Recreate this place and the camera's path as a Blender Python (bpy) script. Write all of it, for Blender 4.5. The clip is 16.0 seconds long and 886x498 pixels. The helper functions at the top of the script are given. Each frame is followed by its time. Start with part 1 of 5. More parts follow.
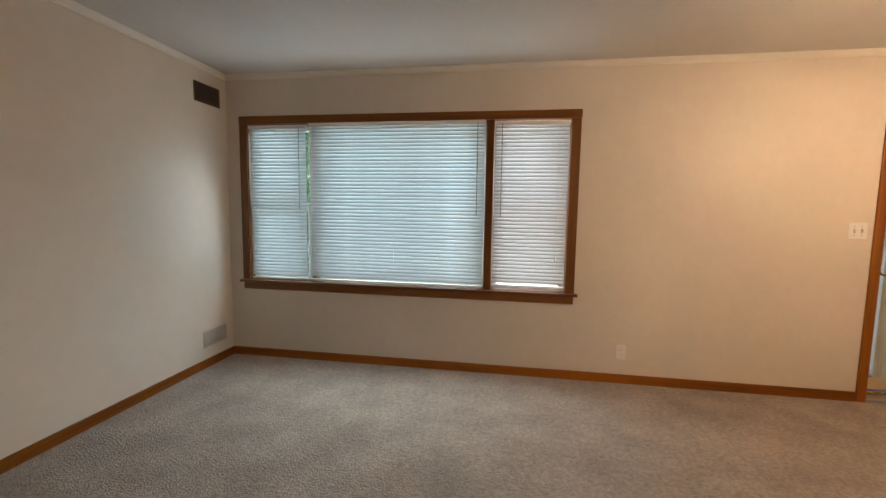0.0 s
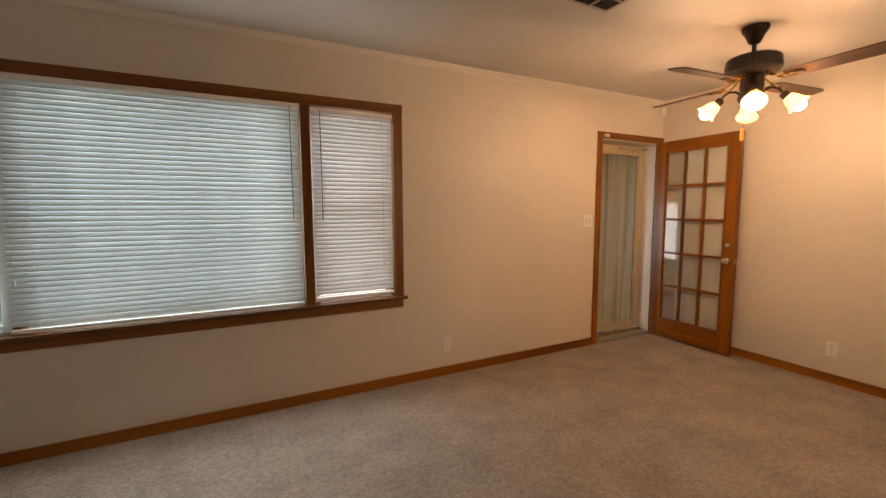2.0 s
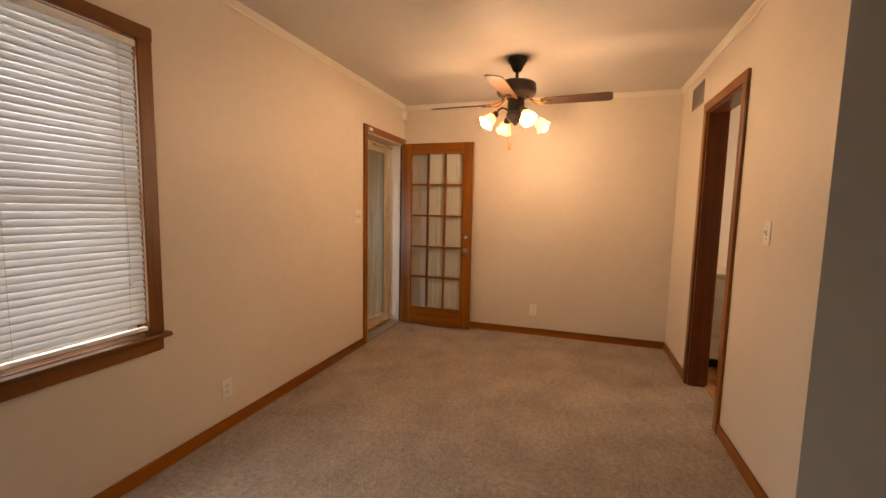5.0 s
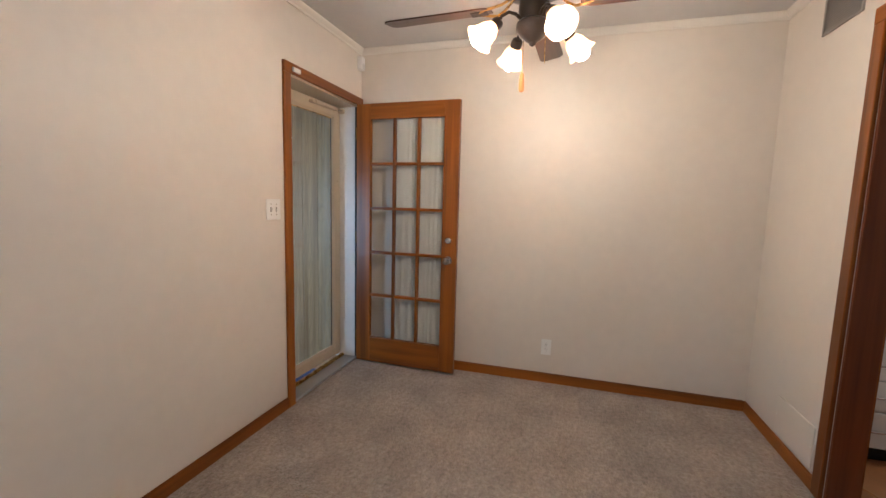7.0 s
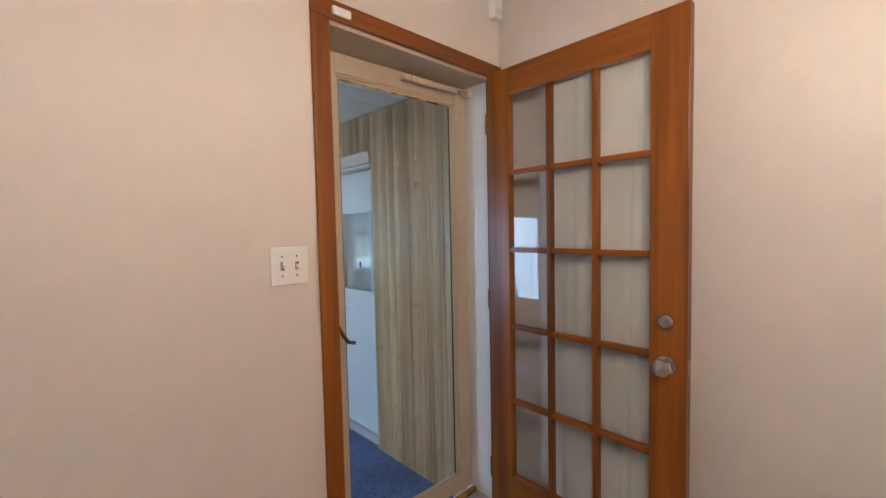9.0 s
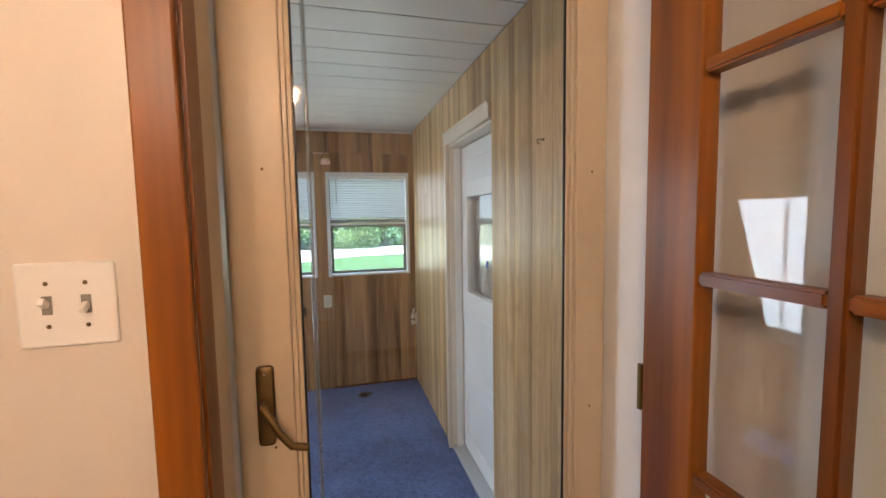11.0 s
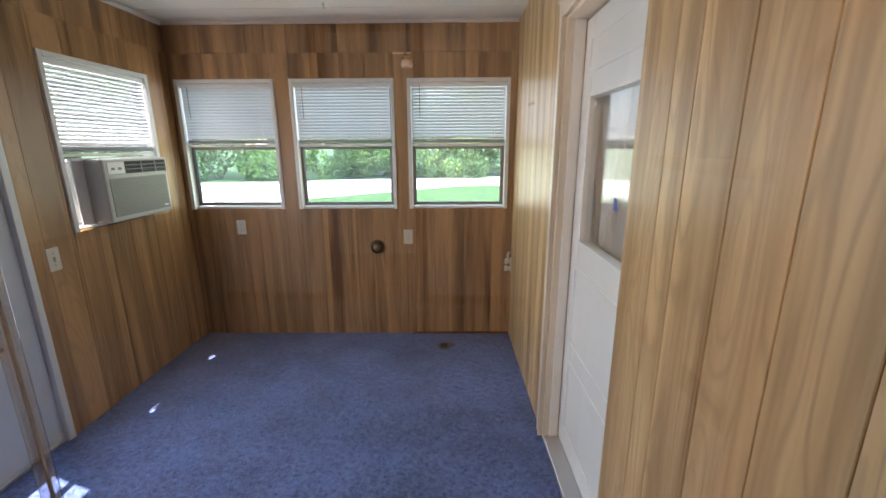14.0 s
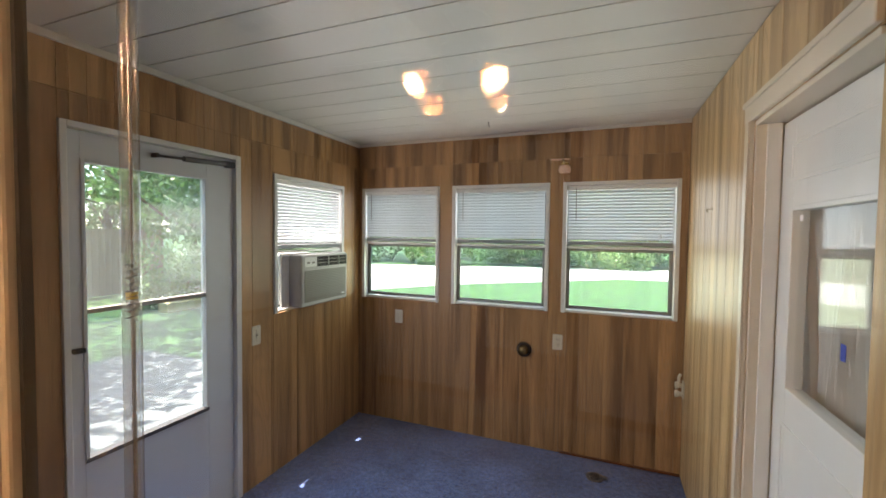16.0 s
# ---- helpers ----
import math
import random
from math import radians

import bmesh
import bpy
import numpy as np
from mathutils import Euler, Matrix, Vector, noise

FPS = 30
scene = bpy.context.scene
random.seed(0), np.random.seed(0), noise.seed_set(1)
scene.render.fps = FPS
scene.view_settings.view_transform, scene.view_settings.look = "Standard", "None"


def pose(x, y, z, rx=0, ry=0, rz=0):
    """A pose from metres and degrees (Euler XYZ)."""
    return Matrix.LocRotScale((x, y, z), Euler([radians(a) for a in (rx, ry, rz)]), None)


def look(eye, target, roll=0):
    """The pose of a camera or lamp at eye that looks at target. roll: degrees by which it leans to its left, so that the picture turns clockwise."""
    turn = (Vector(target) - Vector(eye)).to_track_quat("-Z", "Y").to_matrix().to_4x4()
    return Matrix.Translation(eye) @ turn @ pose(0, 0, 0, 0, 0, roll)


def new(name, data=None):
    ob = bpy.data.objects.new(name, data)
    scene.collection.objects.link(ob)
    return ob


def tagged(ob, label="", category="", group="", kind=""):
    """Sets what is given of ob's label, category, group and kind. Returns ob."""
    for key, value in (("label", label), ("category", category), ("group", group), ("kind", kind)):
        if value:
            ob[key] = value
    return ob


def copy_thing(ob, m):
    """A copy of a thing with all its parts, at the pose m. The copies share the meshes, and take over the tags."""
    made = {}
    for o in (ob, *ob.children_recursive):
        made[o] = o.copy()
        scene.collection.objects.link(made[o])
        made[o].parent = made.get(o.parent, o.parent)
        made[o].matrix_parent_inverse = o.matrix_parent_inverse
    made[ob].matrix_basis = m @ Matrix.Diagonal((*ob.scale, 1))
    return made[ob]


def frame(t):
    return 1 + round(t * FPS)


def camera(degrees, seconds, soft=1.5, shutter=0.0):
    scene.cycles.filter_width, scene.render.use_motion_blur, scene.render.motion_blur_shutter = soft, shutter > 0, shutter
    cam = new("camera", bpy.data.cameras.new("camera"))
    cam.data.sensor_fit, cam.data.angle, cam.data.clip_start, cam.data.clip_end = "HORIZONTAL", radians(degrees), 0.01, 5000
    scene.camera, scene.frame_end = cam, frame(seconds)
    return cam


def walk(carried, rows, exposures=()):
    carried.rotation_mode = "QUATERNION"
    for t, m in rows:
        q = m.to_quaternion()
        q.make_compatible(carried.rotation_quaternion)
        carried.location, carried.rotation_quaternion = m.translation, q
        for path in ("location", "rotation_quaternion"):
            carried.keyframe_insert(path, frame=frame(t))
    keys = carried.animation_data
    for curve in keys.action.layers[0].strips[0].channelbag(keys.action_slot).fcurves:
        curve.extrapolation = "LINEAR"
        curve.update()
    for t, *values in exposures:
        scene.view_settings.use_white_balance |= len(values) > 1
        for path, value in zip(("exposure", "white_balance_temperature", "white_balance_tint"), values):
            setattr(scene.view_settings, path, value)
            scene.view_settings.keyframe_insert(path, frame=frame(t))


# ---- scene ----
cam = camera(94.2, 16.0)
PATH = [
    (0, (0.789, 0.443, 1.343), (0.474, 2.409, 1.154), 0.9),
    (0.5, (0.662, 0.583, 1.38), (0.557, 2.576, 1.241), -0.5),
    (1, (0.512, 0.659, 1.406), (0.794, 2.633, 1.265), -1.3),
    (1.5, (0.303, 0.708, 1.336), (0.918, 2.604, 1.18), -0.8),
    (2, (0.17, 0.855, 1.364), (1.069, 2.63, 1.169), -0.2),
    (2.5, (0.013, 0.979, 1.341), (1.204, 2.578, 1.183), -0.4),
    (3, (-0.19, 1.126, 1.369), (1.25, 2.502, 1.194), -0.2),
    (3.5, (-0.26, 1.283, 1.334), (1.312, 2.506, 1.149), 0.1),
    (4, (-0.264, 1.475, 1.322), (1.456, 2.481, 1.151), 0.7),
    (4.5, (-0.26, 1.68, 1.333), (1.594, 2.407, 1.157), 1.1),
    (4.7, (-0.241, 1.771, 1.332), (1.652, 2.389, 1.147), 1.3),
    (6.8, (1.113, 2.09, 1.327), (2.999, 2.709, 1.081), 0.7),
    (7, (1.236, 2.166, 1.312), (3.139, 2.736, 1.083), 1.5),
    (7.5, (1.615, 2.268, 1.32), (3.448, 3.052, 1.163), -0.3),
    (8, (1.977, 2.332, 1.326), (3.711, 3.319, 1.196), 0.9),
    (8.5, (2.34, 2.413, 1.332), (3.905, 3.65, 1.189), 0.7),
    (9, (2.683, 2.533, 1.351), (4.065, 3.975, 1.246), -1.2),
    (9.5, (2.993, 2.614, 1.34), (4.102, 4.271, 1.185), -0.1),
    (10, (3.262, 2.761, 1.339), (4.145, 4.551, 1.211), -0.1),
    (10.2, (3.341, 2.828, 1.356), (4.175, 4.640, 1.217), -0.2),
    (12.3, (3.815, 3.503, 1.355), (3.842, 5.493, 1.165), -1.8),
    (12.5, (3.838, 3.558, 1.344), (3.89, 5.544, 1.115), -1.3),
    (13, (3.851, 3.673, 1.291), (3.901, 5.644, 0.957), -0.9),
    (13.5, (3.825, 3.751, 1.286), (3.849, 5.702, 0.844), -0.6),
    (14, (3.799, 3.777, 1.282), (3.775, 5.718, 0.8), -0.3),
    (14.5, (3.768, 3.787, 1.307), (3.625, 5.736, 0.882), -0.3),
    (15, (3.783, 3.824, 1.338), (3.383, 5.762, 1.05), -0.6),
    (15.5, (3.813, 3.854, 1.377), (3.164, 5.738, 1.205), 0.1),
    (16, (3.799, 3.841, 1.381), (3.064, 5.7, 1.306), 0.7),
]
FAN_W = 0.36                          # watts of each fan lamp
EXPOSURES = [(0, 2.43, 6900, 19), (1, 2.30, 7200, 22), (3, 1.98, 8700, 30), (4.7, 2.06, 8700, 30), (6.8, 2.38, 4900, 11), (7.6, 2.22, 4900, 12), (9, 2.3, 4950, 15), (10.2, 2.55, 5700, 20), (12.3, 2.72, 6500, 26), (14.5, 2.76, 6600, 27), (16, 2.65, 6900, 25)]
walk(cam, [(t, look(eye, target, roll)) for t, eye, target, roll in PATH], EXPOSURES)

# ---- world, sun ----
world = bpy.data.worlds.new("sky")
scene.world = world
world.use_nodes = True
SUN_EL, SUN_AZ = 76.0, 288.0        # degrees; azimuth clockwise from +y
wn = world.node_tree
sky = wn.nodes.new("ShaderNodeTexSky")
sky.sky_type = "NISHITA"
sky.sun_disc = False
sky.sun_elevation = radians(SUN_EL)
sky.sun_rotation = radians(SUN_AZ)
bg = wn.nodes["Background"]
bg.inputs["Strength"].default_value = 0.15
wn.links.new(sky.outputs[0], bg.inputs["Color"])
sun_data = bpy.data.lights.new("sun", "SUN")
sun_data.energy, sun_data.angle, sun_data.color = 5.0, radians(0.5), (1.0, 0.95, 0.86)
sun = new("sun", sun_data)
sd = Vector((math.sin(radians(SUN_AZ)) * math.cos(radians(SUN_EL)), math.cos(radians(SUN_AZ)) * math.cos(radians(SUN_EL)), math.sin(radians(SUN_EL))))
sun.matrix_world = look(sd * 40, (0, 0, 0))

# ---- plan, metres ----
NY, SY, WX, EX = 3.78, 0.983, -1.68, 4.27       # living room walls
CX = 1.75                                        # corner where the south wall turns away
BY = -3.4                                        # far end behind the walk
CEIL = 2.47
OUT = 3.975                                      # outer face of the north wall
SWX, SEX, SNY = 1.814, 4.29, 6.892               # sun porch walls
SFL, SCL = -0.2, 2.13                            # porch floor and ceiling
GROUND = -0.36
FAN = Vector((3.09, 2.351, CEIL))

# daylight in the window openings
def skylight(loc, rz, w, h, watts, color=(0.80, 0.95, 0.97), down=0, spread=180):
    ld = bpy.data.lights.new("window_daylight", "AREA")
    ld.shape, ld.size, ld.size_y, ld.energy, ld.color = "RECTANGLE", w, h, watts, color
    ld.spread = radians(spread)
    ob = new("window_daylight", ld)
    ob.matrix_world = pose(*loc, 0, 0, rz) @ pose(0, 0, 0, 270 + down, 0, 0)
    return ob


GLOW, LIVING_DAY, PORCH_DAY = 3.2, 1.0, 2.7     # watts per square metre of opening
for x0, x1, tint in ((-1.46, -0.96, (0.66, 0.93, 1.0)), (-0.85, 0.575, (0.66, 0.93, 1.0)), (0.67, 1.215, (0.92, 0.97, 1.0))):
    area = (x1 - x0) * 1.3
    skylight(((x0 + x1) / 2, NY + 0.135, 1.375), 0, x1 - x0, 1.34, GLOW * area, tint)
    # the slats turn the light down to the carpet and up to the ceiling
    if x0 < -1.2:
        skylight(((x0 + x1) / 2, NY - 0.10, 1.35), 0, x1 - x0, 0.80, 0.6 * LIVING_DAY * area, (0.70, 0.90, 1.0), 10)
    else:
        skylight(((x0 + x1) / 2, NY - 0.075, 1.15), 0, x1 - x0, 0.14, 0.65 * LIVING_DAY * area, (0.70, 0.90, 1.0), 42, 125)
    skylight(((x0 + x1) / 2, NY - 0.075, 1.80), 0, x1 - x0, 0.14, 0.10 * LIVING_DAY * area, down=-50, spread=100)
for x0, x1 in ((1.88, 2.53), (2.70, 3.385), (3.54, 4.215)):
    skylight(((x0 + x1) / 2, SNY + 0.040, 1.52), 0, x1 - x0, 0.40, 1.1 * (x1 - x0) * 0.4)
    skylight(((x0 + x1) / 2, SNY - 0.030, 1.52), 0, x1 - x0, 0.40, 0.30 * PORCH_DAY * (x1 - x0) * 0.42)
    # light off the lawn and the trees through the lower panes
    skylight(((x0 + x1) / 2, SNY + 0.030, 1.06), 0, x1 - x0 - 0.03, 0.40, 0.42 * PORCH_DAY * (x1 - x0) * 0.44, (0.84, 1.0, 0.76))
skylight((SWX - 0.040, 6.275, 1.51), 90, 0.68, 0.42, 2.5 * 0.68 * 0.42, (1.0, 0.98, 0.95))
skylight((SWX + 0.030, 6.275, 1.51), 90, 0.68, 0.40, 0.4 * PORCH_DAY * 0.68 * 0.42, (1.0, 0.98, 0.95))
skylight((SWX + 0.160, 5.145, 0.98), 90, 0.55, 0.95, 1.6 * PORCH_DAY * 0.56 * 1.22, (0.80, 0.94, 1.0), 18, 160)
skylight((3.87, -0.56, 1.5), 0, 0.58, 0.78, 3.5, (1.0, 0.86, 0.68), 10).matrix_world @= Matrix.Rotation(math.pi, 4, "X")   # warm fill lamp added to brighten the next room, out of view


# ---- materials ----
def mat(name, color, rough=0.6, metal=0.0, var=0.0, scale=8.0, bump=0.0, bump_scale=60.0, spec=0.5, stain=0.0):
    m = bpy.data.materials.new(name)
    m.use_nodes = True
    nt = m.node_tree
    p = nt.nodes["Principled BSDF"]
    p.inputs["Roughness"].default_value, p.inputs["Metallic"].default_value = rough, metal
    p.inputs["Specular IOR Level"].default_value = spec
    p.inputs["Base Color"].default_value = (*color, 1)
    tc = nt.nodes.new("ShaderNodeTexCoord")
    if var or stain:
        n1 = nt.nodes.new("ShaderNodeTexNoise")
        n1.inputs["Scale"].default_value, n1.inputs["Detail"].default_value = scale, 6
        n2 = nt.nodes.new("ShaderNodeTexNoise")
        n2.inputs["Scale"].default_value, n2.inputs["Detail"].default_value = 1.3, 3
        for n in (n1, n2):
            nt.links.new(tc.outputs["Object"], n.inputs["Vector"])
        r1 = nt.nodes.new("ShaderNodeMapRange")
        r1.inputs[1].default_value, r1.inputs[2].default_value, r1.inputs[3].default_value, r1.inputs[4].default_value = 0.3, 0.7, 1 - var, 1 + var
        r2 = nt.nodes.new("ShaderNodeMapRange")
        r2.inputs[1].default_value, r2.inputs[2].default_value, r2.inputs[3].default_value, r2.inputs[4].default_value = 0.35, 0.7, 1 - stain, 1 + stain * 0.4
        nt.links.new(n1.outputs[0], r1.inputs[0])
        nt.links.new(n2.outputs[0], r2.inputs[0])
        mu = nt.nodes.new("ShaderNodeMath")
        mu.operation = "MULTIPLY"
        nt.links.new(r1.outputs[0], mu.inputs[0])
        nt.links.new(r2.outputs[0], mu.inputs[1])
        vm = nt.nodes.new("ShaderNodeVectorMath")
        vm.operation = "SCALE"
        vm.inputs[0].default_value = color
        nt.links.new(mu.outputs[0], vm.inputs["Scale"])
        nt.links.new(vm.outputs[0], p.inputs["Base Color"])
        rr = nt.nodes.new("ShaderNodeMapRange")
        rr.inputs[1].default_value, rr.inputs[2].default_value = 0.3, 0.7
        rr.inputs[3].default_value, rr.inputs[4].default_value = max(0.03, rough - 0.06), min(1, rough + 0.06)
        nt.links.new(n1.outputs[0], rr.inputs[0])
        nt.links.new(rr.outputs[0], p.inputs["Roughness"])
    if bump:
        nb = nt.nodes.new("ShaderNodeTexNoise")
        nb.inputs["Scale"].default_value, nb.inputs["Detail"].default_value = bump_scale, 3
        nt.links.new(tc.outputs["Object"], nb.inputs["Vector"])
        b = nt.nodes.new("ShaderNodeBump")
        b.inputs["Strength"].default_value, b.inputs["Distance"].default_value = bump, 0.01
        nt.links.new(nb.outputs[0], b.inputs["Height"])
        nt.links.new(b.outputs[0], p.inputs["Normal"])
    return m


def wood(name, dark, light, axis="z", rough=0.4, streak=9.0, band=0.0, spec=0.5, per_piece=0.0, long=0.04, twist=0.4, fine=0.34, rings=0.0):
    """Stained wood: long streaks along one axis, a broad second scale, and piece by piece change of tone."""
    m = bpy.data.materials.new(name)
    m.use_nodes = True
    nt = m.node_tree
    p = nt.nodes["Principled BSDF"]
    tc = nt.nodes.new("ShaderNodeTexCoord")
    oi = nt.nodes.new("ShaderNodeObjectInfo")
    mp = nt.nodes.new("ShaderNodeMapping")
    s = {"x": (long, 1, 1), "y": (1, long, 1), "z": (1, 1, long)}[axis]
    mp.inputs["Scale"].default_value = s
    add = nt.nodes.new("ShaderNodeVectorMath")
    add.operation = "ADD"
    sc = nt.nodes.new("ShaderNodeVectorMath")
    sc.operation = "SCALE"
    sc.inputs[0].default_value = (37.0, 11.0, 23.0)
    nt.links.new(oi.outputs["Random"], sc.inputs["Scale"])
    nt.links.new(tc.outputs["Object"], add.inputs[0])
    nt.links.new(sc.outputs[0], add.inputs[1])
    nt.links.new(add.outputs[0], mp.inputs["Vector"])
    n1 = nt.nodes.new("ShaderNodeTexNoise")
    n1.inputs["Scale"].default_value, n1.inputs["Detail"].default_value, n1.inputs["Distortion"].default_value = streak, 4, twist
    n2 = nt.nodes.new("ShaderNodeTexNoise")
    n2.inputs["Scale"].default_value, n2.inputs["Detail"].default_value = streak * 9, 5
    nt.links.new(mp.outputs[0], n1.inputs["Vector"])
    nt.links.new(mp.outputs[0], n2.inputs["Vector"])
    mx = nt.nodes.new("ShaderNodeMath")
    mx.operation = "MULTIPLY_ADD"
    mx.inputs[1].default_value = fine
    nt.links.new(n2.outputs[0], mx.inputs[0])
    nt.links.new(n1.outputs[0], mx.inputs[2])
    last = mx
    if per_piece:
        pp = nt.nodes.new("ShaderNodeMath")
        pp.operation = "MULTIPLY_ADD"
        pp.inputs[1].default_value = per_piece
        nt.links.new(oi.outputs["Random"], pp.inputs[0])
        nt.links.new(mx.outputs[0], pp.inputs[2])
        last = pp
    ramp = nt.nodes.new("ShaderNodeValToRGB")
    lo = 0.33 + fine / 2 + per_piece * 0.3 - band
    ramp.color_ramp.elements[0].position, ramp.color_ramp.elements[1].position = lo, 0.65 + fine / 2 + per_piece * 0.7
    ramp.color_ramp.elements[0].color, ramp.color_ramp.elements[1].color = (*dark, 1), (*light, 1)
    nt.links.new(last.outputs[0], ramp.inputs[0])
    colour = ramp.outputs[0]
    if rings:
        # growth rings: contour lines of a slow noise, drawn out into long arches, strongest in patches
        mr = nt.nodes.new("ShaderNodeMapping")
        mr.inputs["Scale"].default_value = (1, 1, 0.16)
        nt.links.new(add.outputs[0], mr.inputs["Vector"])
        nr = nt.nodes.new("ShaderNodeTexNoise")
        nr.inputs["Scale"].default_value, nr.inputs["Detail"].default_value, nr.inputs["Roughness"].default_value = 6.5, 1.5, 0.4
        nt.links.new(mr.outputs[0], nr.inputs["Vector"])
        ml = nt.nodes.new("ShaderNodeMath")
        ml.operation = "MULTIPLY"
        ml.inputs[1].default_value = 115.0
        nt.links.new(nr.outputs[0], ml.inputs[0])
        sn = nt.nodes.new("ShaderNodeMath")
        sn.operation = "SINE"
        nt.links.new(ml.outputs[0], sn.inputs[0])
        line = nt.nodes.new("ShaderNodeMapRange")
        line.inputs[1].default_value, line.inputs[2].default_value = 0.35, 0.95
        nt.links.new(sn.outputs[0], line.inputs[0])
        patch = nt.nodes.new("ShaderNodeMapRange")
        patch.inputs[1].default_value, patch.inputs[2].default_value = 0.42, 0.60
        patch.inputs[3].default_value, patch.inputs[4].default_value = 0.08 * rings, rings
        nt.links.new(n1.outputs[0], patch.inputs[0])
        am = nt.nodes.new("ShaderNodeMath")
        am.operation = "MULTIPLY"
        nt.links.new(line.outputs[0], am.inputs[0])
        nt.links.new(patch.outputs[0], am.inputs[1])
        inv = nt.nodes.new("ShaderNodeMath")
        inv.operation = "SUBTRACT"
        inv.inputs[0].default_value = 1.0
        nt.links.new(am.outputs[0], inv.inputs[1])
        sc2 = nt.nodes.new("ShaderNodeVectorMath")
        sc2.operation = "SCALE"
        nt.links.new(ramp.outputs[0], sc2.inputs[0])
        nt.links.new(inv.outputs[0], sc2.inputs["Scale"])
        colour = sc2.outputs[0]
    nt.links.new(colour, p.inputs["Base Color"])
    p.inputs["Roughness"].default_value = rough
    p.inputs["Specular IOR Level"].default_value = spec
    b = nt.nodes.new("ShaderNodeBump")
    b.inputs["Strength"].default_value, b.inputs["Distance"].default_value = 0.15, 0.002
    nt.links.new(n2.outputs[0], b.inputs["Height"])
    nt.links.new(b.outputs[0], p.inputs["Normal"])
    return m


def glass_mat(name, tint=(1, 1, 1), rough=0.0, least=0.04, haze=0.0):
    m = bpy.data.materials.new(name)
    m.use_nodes = True
    nt = m.node_tree
    nt.nodes.remove(nt.nodes["Principled BSDF"])
    tr = nt.nodes.new("ShaderNodeBsdfTransparent")
    tr.inputs[0].default_value = (*tint, 1)
    gl = nt.nodes.new("ShaderNodeBsdfGlossy")
    gl.inputs["Roughness"].default_value = rough
    lw = nt.nodes.new("ShaderNodeLayerWeight")
    lw.inputs[0].default_value = 0.5
    pw = nt.nodes.new("ShaderNodeMath")
    pw.operation = "POWER"
    pw.inputs[1].default_value = 5.0
    nt.links.new(lw.outputs["Facing"], pw.inputs[0])
    fr = nt.nodes.new("ShaderNodeMath")
    fr.operation = "MULTIPLY_ADD"
    fr.inputs[1].default_value, fr.inputs[2].default_value = 1 - least, least
    nt.links.new(pw.outputs[0], fr.inputs[0])
    mix = nt.nodes.new("ShaderNodeMixShader")
    nt.links.new(fr.outputs[0], mix.inputs[0])
    nt.links.new(tr.outputs[0], mix.inputs[1])
    if haze:
        # a translucent share mixed in, in soft patches, that hazes the view behind
        tl = nt.nodes.new("ShaderNodeBsdfTranslucent")
        tl.inputs[0].default_value = (0.9, 0.95, 0.95, 1)
        tc = nt.nodes.new("ShaderNodeTexCoord")
        ns = nt.nodes.new("ShaderNodeTexNoise")
        ns.inputs["Scale"].default_value, ns.inputs["Detail"].default_value = 3.0, 4
        nt.links.new(tc.outputs["Object"], ns.inputs["Vector"])
        rg = nt.nodes.new("ShaderNodeMapRange")
        rg.inputs[1].default_value, rg.inputs[2].default_value = 0.3, 0.7
        rg.inputs[3].default_value, rg.inputs[4].default_value = haze * 0.7, haze * 1.3
        nt.links.new(ns.outputs[0], rg.inputs[0])
        veil = nt.nodes.new("ShaderNodeMixShader")
        nt.links.new(rg.outputs[0], veil.inputs[0])
        nt.links.new(tr.outputs[0], veil.inputs[1])
        nt.links.new(tl.outputs[0], veil.inputs[2])
        nt.links.new(veil.outputs[0], mix.inputs[1])
    nt.links.new(gl.outputs[0], mix.inputs[2])
    nt.links.new(mix.outputs[0], nt.nodes["Material Output"].inputs[0])
    return m


def thin_mat(name, color, amount=0.45, rough=0.7):
    """Cloth, leaf or plastic sheet that lets part of the light through."""
    m = bpy.data.materials.new(name)
    m.use_nodes = True
    nt = m.node_tree
    p = nt.nodes["Principled BSDF"]
    p.inputs["Roughness"].default_value = rough
    tl = nt.nodes.new("ShaderNodeBsdfTranslucent")
    mix = nt.nodes.new("ShaderNodeMixShader")
    mix.inputs[0].default_value = amount
    tc = nt.nodes.new("ShaderNodeTexCoord")
    n = nt.nodes.new("ShaderNodeTexNoise")
    n.inputs["Scale"].default_value = 3.0
    nt.links.new(tc.outputs["Object"], n.inputs["Vector"])
    r = nt.nodes.new("ShaderNodeMapRange")
    r.inputs[3].default_value, r.inputs[4].default_value = 0.75, 1.2
    nt.links.new(n.outputs[0], r.inputs[0])
    v = nt.nodes.new("ShaderNodeVectorMath")
    v.operation = "SCALE"
    v.inputs[0].default_value = color
    nt.links.new(r.outputs[0], v.inputs["Scale"])
    nt.links.new(v.outputs[0], p.inputs["Base Color"])
    nt.links.new(v.outputs[0], tl.inputs[0])
    nt.links.new(p.outputs[0], mix.inputs[1])
    nt.links.new(tl.outputs[0], mix.inputs[2])
    nt.links.new(mix.outputs[0], nt.nodes["Material Output"].inputs[0])
    return m


